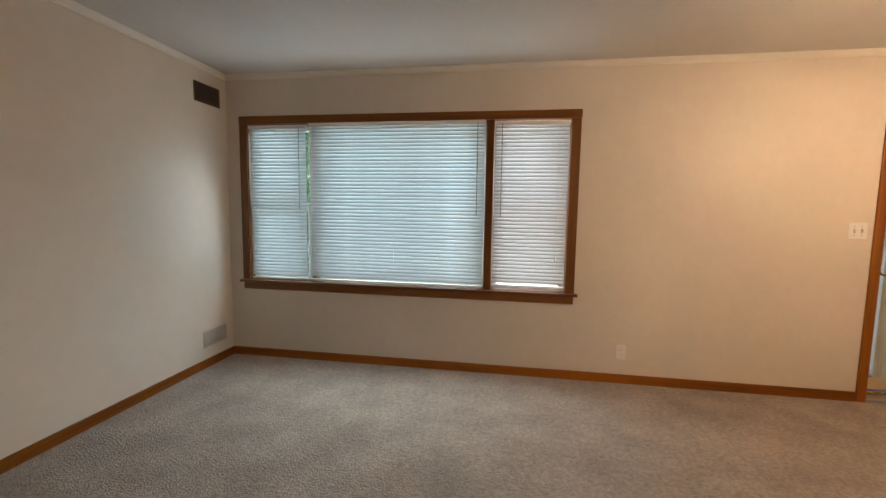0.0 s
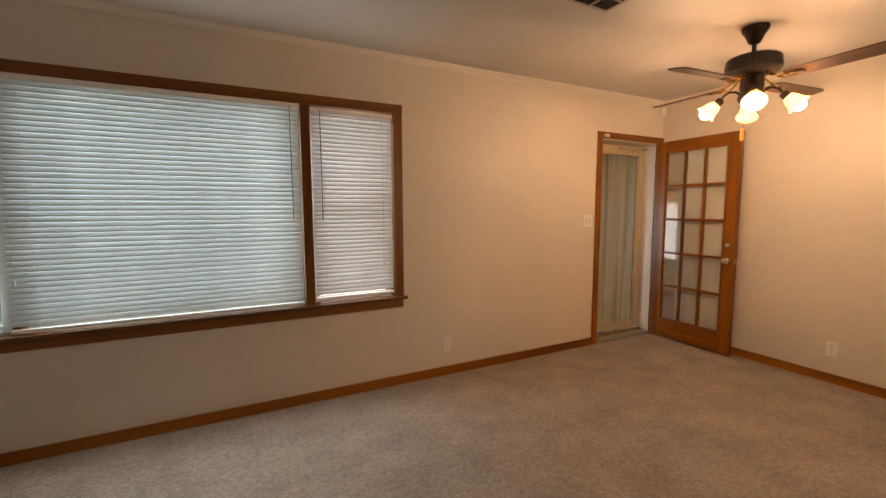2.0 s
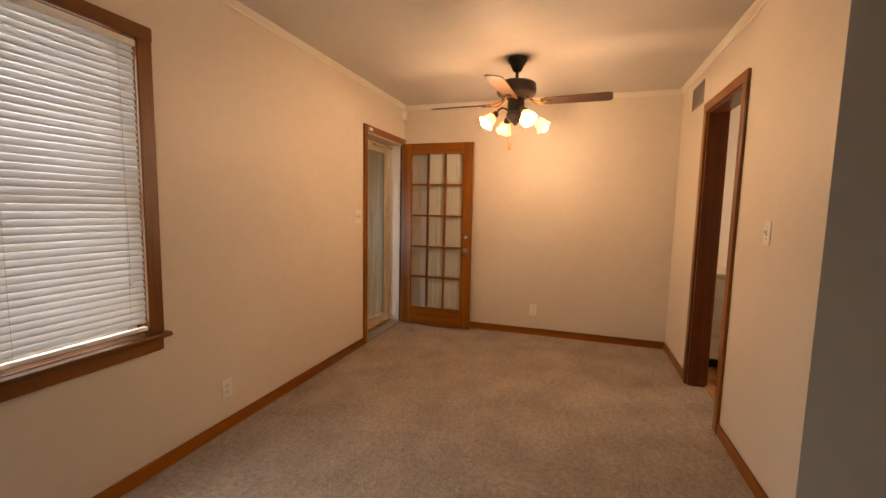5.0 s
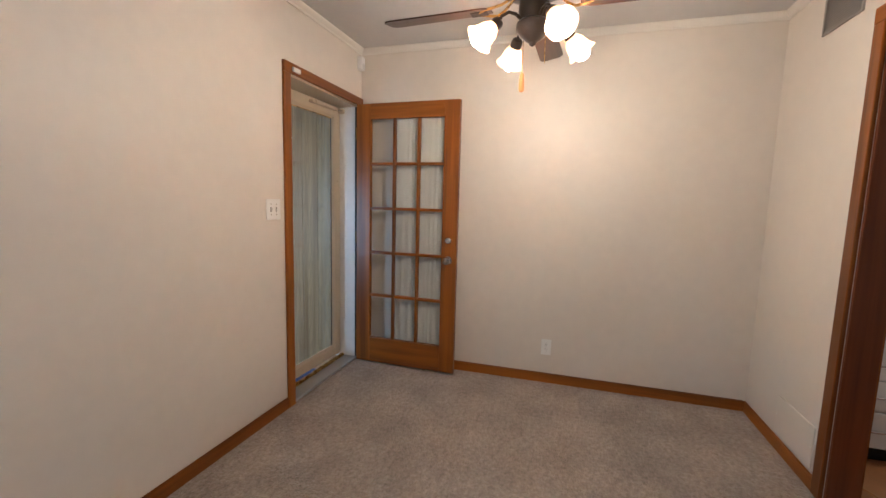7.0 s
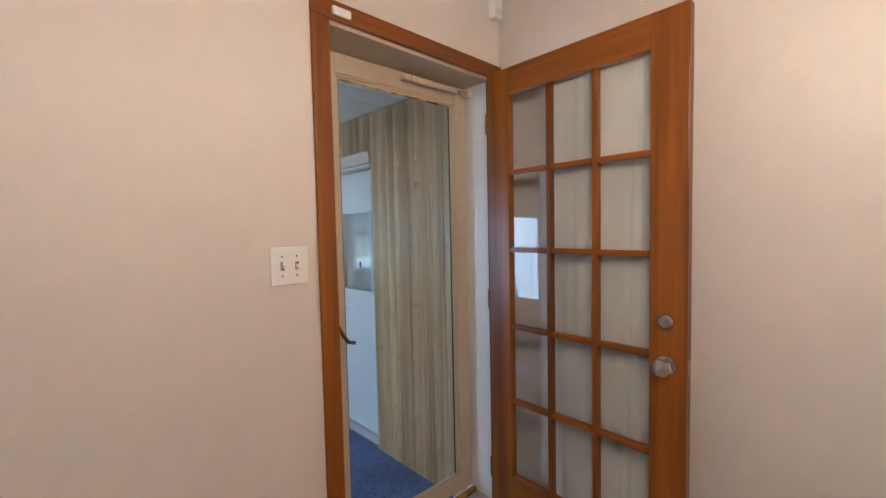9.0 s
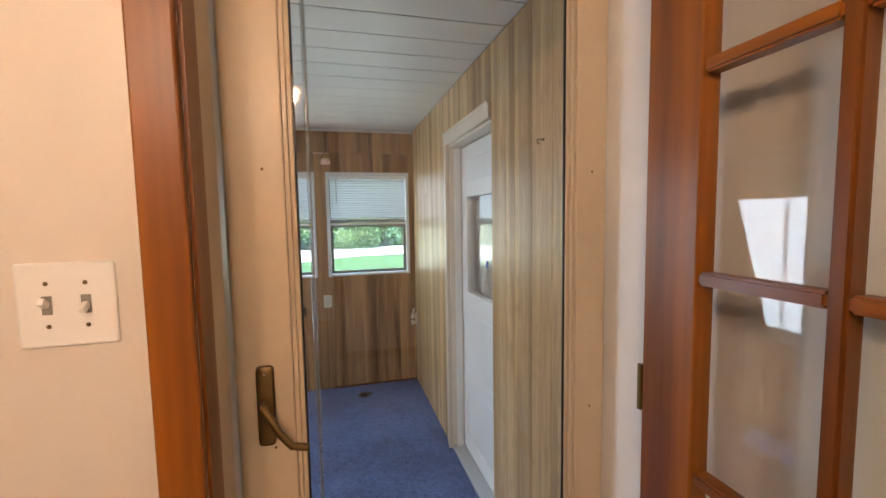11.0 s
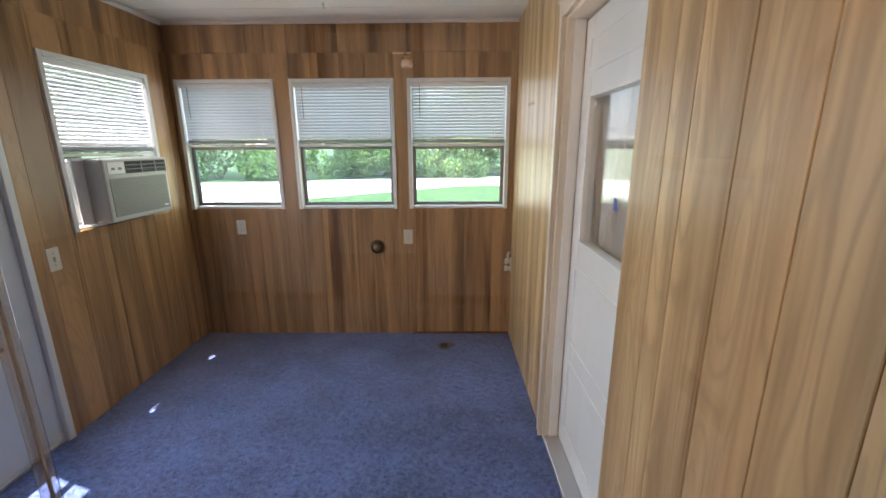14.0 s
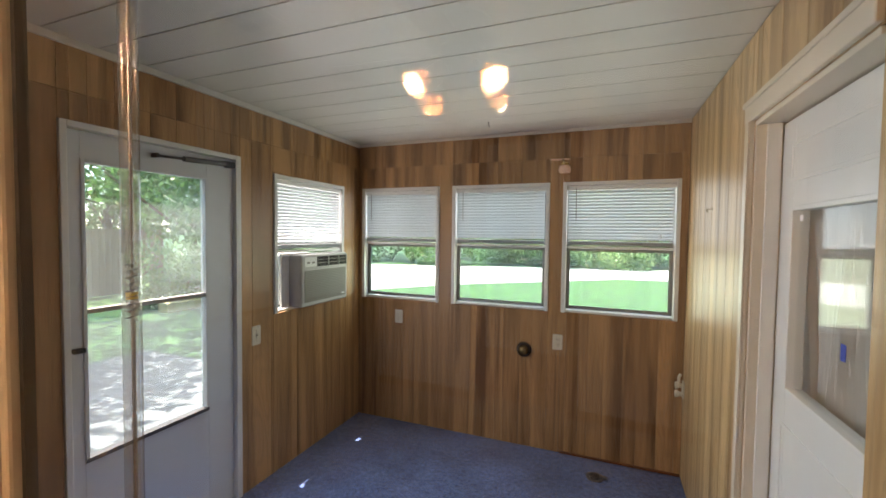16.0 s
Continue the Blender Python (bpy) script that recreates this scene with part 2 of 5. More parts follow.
def leaf_mat(name, a, b):
    m = thin_mat(name, a, 0.4, 0.5)
    nt = m.node_tree
    v = [n for n in nt.nodes if n.type == "VECT_MATH"][0]
    g = nt.nodes.new("ShaderNodeNewGeometry")
    ramp = nt.nodes.new("ShaderNodeValToRGB")
    ramp.color_ramp.elements[0].color, ramp.color_ramp.elements[1].color = (*a, 1), (*b, 1)
    nt.links.new(g.outputs["Random Per Island"], ramp.inputs[0])
    nt.links.new(ramp.outputs[0], v.inputs[0])
    return m


def glow_mat(name, color, strength):
    m = bpy.data.materials.new(name)
    m.use_nodes = True
    p = m.node_tree.nodes["Principled BSDF"]
    p.inputs["Base Color"].default_value = (*color, 1)
    p.inputs["Emission Color"].default_value = (*color, 1)
    p.inputs["Emission Strength"].default_value = strength
    return m


def carpet_mat(name, a, b, fine=260.0, strength=1.0, blotch=0.25):
    m = bpy.data.materials.new(name)
    m.use_nodes = True
    nt = m.node_tree
    p = nt.nodes["Principled BSDF"]
    p.inputs["Roughness"].default_value = 0.95
    p.inputs["Specular IOR Level"].default_value = 0.15
    p.inputs["Sheen Weight"].default_value = 0.15
    tc = nt.nodes.new("ShaderNodeTexCoord")
    n1 = nt.nodes.new("ShaderNodeTexNoise")
    n1.inputs["Scale"].default_value, n1.inputs["Detail"].default_value, n1.inputs["Roughness"].default_value = fine * 0.35, 6, 0.8
    n2 = nt.nodes.new("ShaderNodeTexNoise")
    n2.inputs["Scale"].default_value, n2.inputs["Detail"].default_value, n2.inputs["Roughness"].default_value = 3.2, 5, 0.55
    n3 = nt.nodes.new("ShaderNodeTexVoronoi")
    n3.inputs["Scale"].default_value = fine * 0.6
    for n in (n1, n2, n3):
        nt.links.new(tc.outputs["Object"], n.inputs["Vector"])
    ramp = nt.nodes.new("ShaderNodeValToRGB")
    ramp.color_ramp.elements[0].position, ramp.color_ramp.elements[1].position = 0.37, 0.65
    ramp.color_ramp.elements[0].color, ramp.color_ramp.elements[1].color = (*a, 1), (*b, 1)
    n4 = nt.nodes.new("ShaderNodeTexNoise")
    n4.inputs["Scale"].default_value, n4.inputs["Detail"].default_value = fine * 0.2, 3
    nt.links.new(tc.outputs["Object"], n4.inputs["Vector"])
    bl = nt.nodes.new("ShaderNodeMath")
    bl.operation = "MULTIPLY_ADD"
    bl.inputs[1].default_value = 0.3
    nt.links.new(n4.outputs[0], bl.inputs[0])
    hf = nt.nodes.new("ShaderNodeMath")
    hf.operation = "MULTIPLY"
    hf.inputs[1].default_value = 0.7
    nt.links.new(n1.outputs[0], hf.inputs[0])
    nt.links.new(hf.outputs[0], bl.inputs[2])
    nt.links.new(bl.outputs[0], ramp.inputs[0])
    r = nt.nodes.new("ShaderNodeMapRange")
    r.inputs[1].default_value, r.inputs[2].default_value, r.inputs[3].default_value, r.inputs[4].default_value = 0.35, 0.65, 1 - blotch, 1 + blotch
    nt.links.new(n2.outputs[0], r.inputs[0])
    v = nt.nodes.new("ShaderNodeVectorMath")
    v.operation = "SCALE"
    nt.links.new(ramp.outputs[0], v.inputs[0])
    nt.links.new(r.outputs[0], v.inputs["Scale"])
    nt.links.new(v.outputs[0], p.inputs["Base Color"])
    ad = nt.nodes.new("ShaderNodeMath")
    nt.links.new(n1.outputs[0], ad.inputs[0])
    nt.links.new(n3.outputs["Distance"], ad.inputs[1])
    b_ = nt.nodes.new("ShaderNodeBump")
    b_.inputs["Strength"].default_value, b_.inputs["Distance"].default_value = strength, 0.012
    nt.links.new(ad.outputs[0], b_.inputs["Height"])
    nt.links.new(b_.outputs[0], p.inputs["Normal"])
    return m


M_WALL = mat("wall_paint", (0.73, 0.665, 0.585), 0.46, var=0.02, scale=14, bump=0.04, bump_scale=120, stain=0.05)
M_CEIL = mat("ceiling_paint", (0.63, 0.61, 0.585), 0.8, var=0.02, scale=20, bump=0.2, bump_scale=160, stain=0.05)
M_CORNICE = mat("cornice_paint", (0.78, 0.74, 0.67), 0.45, var=0.02, bump=0.05)
M_CARPET = carpet_mat("beige_carpet", (0.250, 0.203, 0.166), (0.525, 0.436, 0.360), 165, 0.8, 0.15)
M_BLUE = carpet_mat("blue_carpet", (0.018, 0.034, 0.098), (0.140, 0.215, 0.480), 220, 0.6, 0.22)
M_TRIM = wood("stained_trim", (0.135, 0.037, 0.002), (0.335, 0.102, 0.003), "z", 0.32, 7)
M_TRIMX = wood("stained_trim_x", (0.135, 0.037, 0.002), (0.335, 0.102, 0.003), "x", 0.32, 7)
M_TRIMY = wood("stained_trim_y", (0.135, 0.037, 0.002), (0.335, 0.102, 0.003), "y", 0.32, 7)
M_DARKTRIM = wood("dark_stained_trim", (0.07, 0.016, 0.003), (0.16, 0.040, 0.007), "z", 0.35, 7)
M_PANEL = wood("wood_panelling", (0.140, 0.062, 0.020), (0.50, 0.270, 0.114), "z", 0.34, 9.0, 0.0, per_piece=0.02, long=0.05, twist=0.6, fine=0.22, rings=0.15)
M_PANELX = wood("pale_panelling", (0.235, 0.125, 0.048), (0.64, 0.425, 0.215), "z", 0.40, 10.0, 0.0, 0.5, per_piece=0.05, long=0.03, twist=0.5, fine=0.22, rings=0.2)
M_WINTRIM = wood("window_trim", (0.085, 0.026, 0.004), (0.24, 0.082, 0.010), "z", 0.35, 7)
M_WINTRIMX = wood("window_trim_x", (0.085, 0.026, 0.004), (0.24, 0.082, 0.010), "x", 0.35, 7)
M_SEAM = mat("panel_seam", (0.05, 0.026, 0.012), 0.8, var=0.1)
M_WHITE = mat("white_paint", (0.74, 0.73, 0.70), 0.35, var=0.03, scale=20, bump=0.04, stain=0.06)
M_STORM = mat("storm_door_paint", (0.57, 0.475, 0.335), 0.4, var=0.03, scale=25, bump=0.05, stain=0.08)
M_BOARD = mat("porch_ceiling_board", (0.65, 0.62, 0.575), 0.45, var=0.03, scale=6, bump=0.05, stain=0.06)
M_PLASTIC = mat("white_plastic", (0.83, 0.82, 0.79), 0.35, var=0.02)
M_IVORY = mat("ivory_plastic", (0.66, 0.60, 0.48), 0.35, var=0.02)
# near black that stands in for the shade inside slots and vents
M_DARK = mat("dark_slot", (0.012, 0.011, 0.010), 0.7, var=0.05)
M_GASKET = mat("brown_gasket", (0.012, 0.009, 0.007), 0.5, var=0.1)
M_BLACK = mat("black_rubber", (0.012, 0.011, 0.011), 0.5, var=0.1)
M_SASH = mat("dull_sash_metal", (0.22, 0.22, 0.215), 0.45, 0.5, var=0.06, scale=30)
M_ALU = mat("aluminium", (0.55, 0.55, 0.56), 0.35, 0.9, var=0.04, scale=30)
M_STEEL = mat("satin_nickel", (0.62, 0.60, 0.57), 0.22, 1.0, var=0.03)
M_BRASS = mat("brass", (0.55, 0.36, 0.11), 0.28, 1.0, var=0.08, scale=40)
M_OLDBRASS = mat("aged_brass", (0.20, 0.14, 0.06), 0.38, 1.0, var=0.15, scale=40)
M_BRONZE = mat("oiled_bronze", (0.045, 0.036, 0.030), 0.35, 0.7, var=0.15, scale=30)
M_BLADE = wood("fan_blade_wood", (0.022, 0.010, 0.006), (0.075, 0.03, 0.014), "x", 0.3, 10)
M_PULL = wood("pull_wood", (0.45, 0.20, 0.05), (0.62, 0.32, 0.10), "z", 0.4, 20)
M_SLAT = thin_mat("blind_slat", (0.74, 0.78, 0.80), 0.30, 0.4)
M_SHEER = thin_mat("sheer_curtain", (0.86, 0.85, 0.81), 0.35, 0.8)
M_GREYCURT = thin_mat("grey_curtain", (0.78, 0.76, 0.73), 0.15, 0.8)
M_CORD = mat("white_cord", (0.7, 0.7, 0.68), 0.8, var=0.05)
M_GLASS = glass_mat("window_glass", (0.97, 0.985, 0.975))
M_HAZED = glass_mat("hazed_glass", (0.90, 0.97, 0.955), haze=0.06)
M_FILM = glass_mat("clouded_glass", (0.86, 0.95, 0.96), haze=0.075)
M_CREAM = mat("cream_paint", (0.66, 0.575, 0.465), 0.4, var=0.03, scale=20, bump=0.04, stain=0.08)
M_CABINET = mat("cabinet_paint", (0.70, 0.68, 0.63), 0.4, var=0.03, scale=20, bump=0.04, stain=0.06)
M_TUBE = glass_mat("clear_tube", (0.84, 0.86, 0.88), 0.10, 0.22)
M_SHADE = thin_mat("amber_glass", (0.95, 0.72, 0.50), 0.30, 0.25)
M_BULB = glow_mat("bulb", (1.0, 0.74, 0.46), 17)
M_GREYSPRING = mat("spring_grey", (0.22, 0.22, 0.22), 0.5, 0.3, var=0.05)
M_BLUETAPE = mat("blue_tape", (0.02, 0.06, 0.42), 0.5, var=0.05)
M_YELLOW = mat("yellow_tag", (0.75, 0.5, 0.04), 0.5, var=0.05)
M_ACBODY = mat("conditioner_plastic", (0.38, 0.37, 0.34), 0.45, var=0.03)
M_ACFACE = mat("conditioner_face", (0.50, 0.49, 0.46), 0.45, var=0.03)
M_ACGRILL = mat("conditioner_grille", (0.24, 0.23, 0.20), 0.5, var=0.04)
M_GRASS = carpet_mat("lawn", (0.012, 0.048, 0.009), (0.045, 0.120, 0.024), 26, 1.0, 0.4)
M_DRIVE = mat("pale_gravel", (0.45, 0.445, 0.42), 0.9, var=0.15, scale=12, bump=0.3, bump_scale=30, stain=0.15)
# grey taken below pale concrete, so the colour carries part of the leaf shade
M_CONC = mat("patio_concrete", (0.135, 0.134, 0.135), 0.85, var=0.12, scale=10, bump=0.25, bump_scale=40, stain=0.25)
M_FENCE = wood("fence_wood", (0.16, 0.115, 0.08), (0.32, 0.25, 0.18), "z", 0.85, 7, per_piece=0.15)
M_TIMBER = wood("pale_timber", (0.48, 0.33, 0.14), (0.65, 0.48, 0.24), "x", 0.7, 8)
M_BARK = mat("bark", (0.10, 0.075, 0.05), 0.95, var=0.3, scale=14, bump=0.8, bump_scale=20)
M_LEAF = leaf_mat("leaf_green", (0.050, 0.14, 0.04), (0.15, 0.30, 0.09))
M_LEAF2 = leaf_mat("leaf_pale", (0.10, 0.21, 0.07), (0.28, 0.42, 0.17))
M_DARKSIDE = mat("near_black_wall", (0.022, 0.018, 0.015), 0.8, var=0.1)
M_ROOF = mat("roofing", (0.12, 0.11, 0.10), 0.9, var=0.2, bump=0.4)
M_VINYL = mat("hall_floor", (0.36, 0.165, 0.060), 0.3, var=0.2, scale=5)


# ---- mesh helpers ----
def box(bm, x0, y0, z0, x1, y1, z1, bev=0.0):
    x0, x1, y0, y1, z0, z1 = min(x0, x1), max(x0, x1), min(y0, y1), max(y0, y1), min(z0, z1), max(z0, z1)
    vs = [bm.verts.new(c) for c in ((x0, y0, z0), (x1, y0, z0), (x1, y1, z0), (x0, y1, z0), (x0, y0, z1), (x1, y0, z1), (x1, y1, z1), (x0, y1, z1))]
    fs = [bm.faces.new([vs[i] for i in q]) for q in ((3, 2, 1, 0), (4, 5, 6, 7), (0, 1, 5, 4), (1, 2, 6, 5), (2, 3, 7, 6), (3, 0, 4, 7))]
    if bev:
        es = list({e for f in fs for e in f.edges})
        bmesh.ops.bevel(bm, geom=es, offset=bev, segments=2, affect="EDGES", profile=0.5)
    return bm


def one(x0, y0, z0, x1, y1, z1, bev=0.0):
    return box(bmesh.new(), x0, y0, z0, x1, y1, z1, bev)


def lathe(profile, segs=24, bm=None, m=None):
    """Turned shape round z from (radius, height) pairs."""
    bm = bm or bmesh.new()
    rings = []
    for r, z in profile:
        rings.append([bm.verts.new((r * math.cos(2 * math.pi * i / segs), r * math.sin(2 * math.pi * i / segs), z)) for i in range(segs)])
    for a, b in zip(rings, rings[1:]):
        for i in range(segs):
            bm.faces.new((a[i], a[(i + 1) % segs], b[(i + 1) % segs], b[i]))
    bm.faces.new(list(reversed(rings[0])))
    bm.faces.new(rings[-1])
    if m is not None:
        bmesh.ops.transform(bm, matrix=m, verts=[v for ring in rings for v in ring])
    return bm


def rod(points, r, segs=8, bm=None):
    """A round bar along a line of points."""
    bm = bm or bmesh.new()
    pts = [Vector(p) for p in points]
    rings = []
    for i, p in enumerate(pts):
        d = (pts[min(i + 1, len(pts) - 1)] - pts[max(i - 1, 0)]).normalized()
        u = d.orthogonal().normalized() if i == 0 else (u - d * u.dot(d)).normalized()
        w = d.cross(u)
        rings.append([bm.verts.new(p + (u * math.cos(2 * math.pi * k / segs) + w * math.sin(2 * math.pi * k / segs)) * r) for k in range(segs)])
    for a, b in zip(rings, rings[1:]):
        for k in range(segs):
            bm.faces.new((a[k], a[(k + 1) % segs], b[(k + 1) % segs], b[k]))
    bm.faces.new(list(reversed(rings[0])))
    bm.faces.new(rings[-1])
    return bm


def link(name, bm, material, parent=None, smooth=False):
    me = bpy.data.meshes.new(name)
    bmesh.ops.recalc_face_normals(bm, faces=bm.faces)
    bm.to_mesh(me)
    bm.free()
    me.materials.append(material)
    if smooth:
        for f in me.polygons:
            f.use_smooth = True
        me.set_sharp_from_angle(angle=radians(40))
    ob = new(name, me)
    if parent:
        ob.parent = parent
    return ob


def part(name, bm, material, parent, label="", smooth=False):
    ob = link(name, bm, material, parent, smooth)
    return tagged(ob, label)


def piece(name, me, parent, loc=(0, 0, 0)):
    ob = new(name, me)
    ob.parent = parent
    ob.location = loc
    return ob


def root(name, label, category, loc, rz=0, group=""):
    ob = new(name)
    ob.empty_display_size = 0.05
    ob.matrix_basis = pose(*loc, 0, 0, rz)
    return tagged(ob, label, category, group)


def thing(name, bm, material, label, category, group="", smooth=False):
    return tagged(link(name, bm, material, None, smooth), label, category, group)


def structure(name, bm, material, label, category=""):
    return tagged(link(name, bm, material), label, category or name.split("_")[0], kind="structure")


def cells(a0, a1, b0, b1, holes):
    """Rectangles that fill a0..a1 by b0..b1 but for the holes (a0, a1, b0, b1)."""
    xs = sorted({a0, a1, *[v for h in holes for v in h[:2] if a0 < v < a1]})
    out = []
    for x, y in zip(xs, xs[1:]):
        mid = (x + y) / 2
        spans = sorted((max(h[2], b0), min(h[3], b1)) for h in holes if h[0] < mid < h[1] and h[3] > b0 and h[2] < b1)
        z = b0
        for lo, hi in spans:
            if lo > z + 1e-6:
                out.append((x, y, z, lo))
            z = max(z, hi)
        if z < b1 - 1e-6:
            out.append((x, y, z, b1))
    return out


def wall_y(name, x0, x1, y0, y1, z0, z1, holes, material, label):
    bm = bmesh.new()
    for a, b, c, d in cells(x0, x1, z0, z1, holes):
        box(bm, a, y0, c, b, y1, d)
    return structure(name, bm, material, label, "wall")


def wall_x(name, y0, y1, x0, x1, z0, z1, holes, material, label):
    bm = bmesh.new()
    for a, b, c, d in cells(y0, y1, z0, z1, holes):
        box(bm, x0, a, c, x1, b, d)
    return structure(name, bm, material, label, "wall")

# ---- living room shell ----
WIN = (-1.485, 1.235, 0.70, 2.055)               # rough opening of the triple window
DOOR_N = (3.375, 4.205, -0.02, 2.035)
DOOR_S = (2.70, 3.40, 0.0, 2.08)
wall_y("wall_north", WX - 0.15, EX + 0.17, NY, OUT, -0.4, 2.6, [WIN, DOOR_N], M_WALL, "cream painted plaster wall with a wide window")
wall_y("wall_south", CX, EX, SY - 0.12, SY, 0, CEIL, [DOOR_S], M_WALL, "cream painted plaster wall with a cased doorway")
wall_x("wall_west", BY, NY, WX - 0.15, WX, -0.1, CEIL, [], M_WALL, "cream painted plaster wall, plain")
wall_x("wall_east", BY, NY, EX, EX + 0.17, -0.1, 2.6, [], M_WALL, "cream painted plaster wall behind the open door")
wall_x("wall_return", BY, SY - 0.12, CX, CX + 0.12, 0, CEIL, [], M_WALL, "cream painted wall turning away at the corner")
wall_y("wall_back", WX - 0.15, EX + 0.17, BY - 0.15, BY, -0.1, CEIL, [], M_WALL, "cream painted plaster wall, plain")
structure("floor", one(WX - 0.1, BY, -0.12, EX, NY, 0), M_CARPET, "mottled beige cut-pile carpet over the whole room")
structure("ceiling", one(WX - 0.15, BY - 0.15, CEIL, EX + 0.17, NY, CEIL + 0.12), M_CEIL, "off-white painted plaster ceiling")
structure("hall_floor", one(CX + 0.12, BY, 0.0, EX, SY - 0.12, 0.008), M_VINYL, "dark reddish brown floor beyond the doorway", "floor")
# the opening is invented, only to hold the added fill lamp
wall_y("wall_hall", CX + 0.12, EX, -0.62, -0.5, 0.008, CEIL, [(3.57, 4.17, 1.1, 1.9)], M_WHITE, "white painted wall of the next room")


def cornice_run(a, b, inward):
    """A coved strip between two corners, its section stepping away from the wall."""
    bm = bmesh.new()
    prof = ((0.0, 0.0), (0.008, 0.0), (0.012, 0.012), (0.028, 0.028), (0.034, 0.036), (0.034, 0.042), (0.0, 0.042))
    n = Vector((*inward, 0))
    ends = []
    for p in (a, b):
        ends.append([bm.verts.new(Vector((*p, CEIL - 0.042)) + n * o + Vector((0, 0, h))) for o, h in prof])
    k = len(prof)
    for i in range(k):
        bm.faces.new((ends[0][i], ends[0][(i + 1) % k], ends[1][(i + 1) % k], ends[1][i]))
    for e in ends:
        bm.faces.new(e)
    return bm


for nm, a, b, n in (("north", (WX, NY), (EX, NY), (0, -1)), ("east", (EX, NY), (EX, SY), (-1, 0)), ("south", (CX, SY), (EX, SY), (0, 1)), ("west", (WX, BY), (WX, NY), (1, 0))):
    structure("trim_cornice_" + nm, cornice_run(a, b, n), M_CORNICE, "narrow off-white crown moulding under the ceiling", "moulding")


def base_run(name, x0, y0, x1, y1, m):
    bm = one(x0, y0, 0, x1, y1, 0.072)
    es = [e for e in bm.edges if all(v.co.z > 0.07 for v in e.verts)]
    bmesh.ops.bevel(bm, geom=es, offset=0.005, segments=2, affect="EDGES")
    structure(name, bm, m, "orange stained wooden baseboard along the wall", "baseboard")


base_run("baseboard_north", WX + 0.013, NY - 0.013, 3.311, NY, M_TRIMX)
base_run("baseboard_west", WX, BY, WX + 0.013, NY, M_TRIMY)
base_run("baseboard_east", EX - 0.013, SY + 0.013, EX, NY, M_TRIMY)
base_run("baseboard_south_a", CX, SY, 2.632, SY + 0.013, M_TRIMX)
base_run("baseboard_south_b", 3.468, SY, EX, SY + 0.013, M_TRIMX)
base_run("baseboard_return", CX - 0.013, BY, CX, SY, M_TRIMY)

# ---- porch shell ----
W_N = [(1.845, 2.56, 0.826, 1.756), (2.668, 3.418, 0.826, 1.756), (3.508, 4.247, 0.826, 1.756)]
W_W = (5.897, 6.652, 0.848, 1.752)
DOOR_W = (4.785, 5.640, SFL, 1.812)
DOOR_E = (4.905, 5.65, SFL, 1.80)
structure("porch_floor", one(SWX - 0.1, OUT, SFL - 0.1, SEX + 0.2, SNY + 0.1, SFL), M_BLUE, "worn dark blue carpet on the porch", "floor")


def grooved_ceiling():
    bm = bmesh.new()
    box(bm, SWX - 0.12, OUT, SCL + 0.008, SEX + 0.15, SNY + 0.12, SCL + 0.08)
    y = OUT
    while y < SNY:
        y1 = min(y + 0.19, SNY)
        box(bm, SWX, y + 0.003, SCL, SEX, y1 - 0.003, SCL + 0.006, 0.0015)
        y = y1
    return bm


structure("ceiling_porch", grooved_ceiling(), M_BOARD, "white boarded porch ceiling with narrow seams", "ceiling")
sw_n = wall_y("wall_porch_north", SWX - 0.1, SEX + 0.1, SNY + 0.007, SNY + 0.1, -0.4, 2.3, W_N, M_SEAM, "brown wood panelled wall with three windows")
sw_w = wall_x("wall_porch_west", OUT, SNY + 0.007, SWX - 0.1, SWX - 0.007, -0.4, 2.3, [W_W, DOOR_W], M_SEAM, "brown wood panelled wall with door and window")
sw_e = wall_x("wall_porch_east", OUT, SNY + 0.007, SEX + 0.007, SEX + 0.13, -0.4, 2.3, [DOOR_E], M_SEAM, "pale grained wood panelled wall with a white door")
# coloured near black where the porch boards end at the house door
wall_y("wall_porch_south", SWX, SEX, OUT, OUT + 0.012, SFL, SCL, [(3.32, 4.27, -0.25, 2.09)], M_DARKSIDE, "near-black wall face and weatherstrip beside the house door")
wall_x("wall_store", OUT, SNY + 0.1, SEX + 0.9, SEX + 1.0, -0.4, 2.3, [], M_WALL, "plain wall of the space beyond the white door")
structure("ceiling_store", one(SEX + 0.13, OUT, 2.3, SEX + 1.0, SNY + 0.1, 2.36), M_CEIL, "plain ceiling beyond the white door", "ceiling")
wall_y("wall_store_end", SEX + 0.13, SEX + 0.9, SNY, SNY + 0.1, -0.4, 2.3, [], M_WALL, "plain end wall beyond the white door")
structure("roof", one(SWX - 0.19, OUT, 2.31, SEX + 1.1, SNY + 0.45, 2.42, 0.01), M_ROOF, "low roof over the porch with short eaves")
structure("roof_house", one(WX - 0.5, BY - 0.5, 2.62, EX + 0.5, OUT + 0.01, 2.75, 0.01), M_ROOF, "flat house roof", "roof")


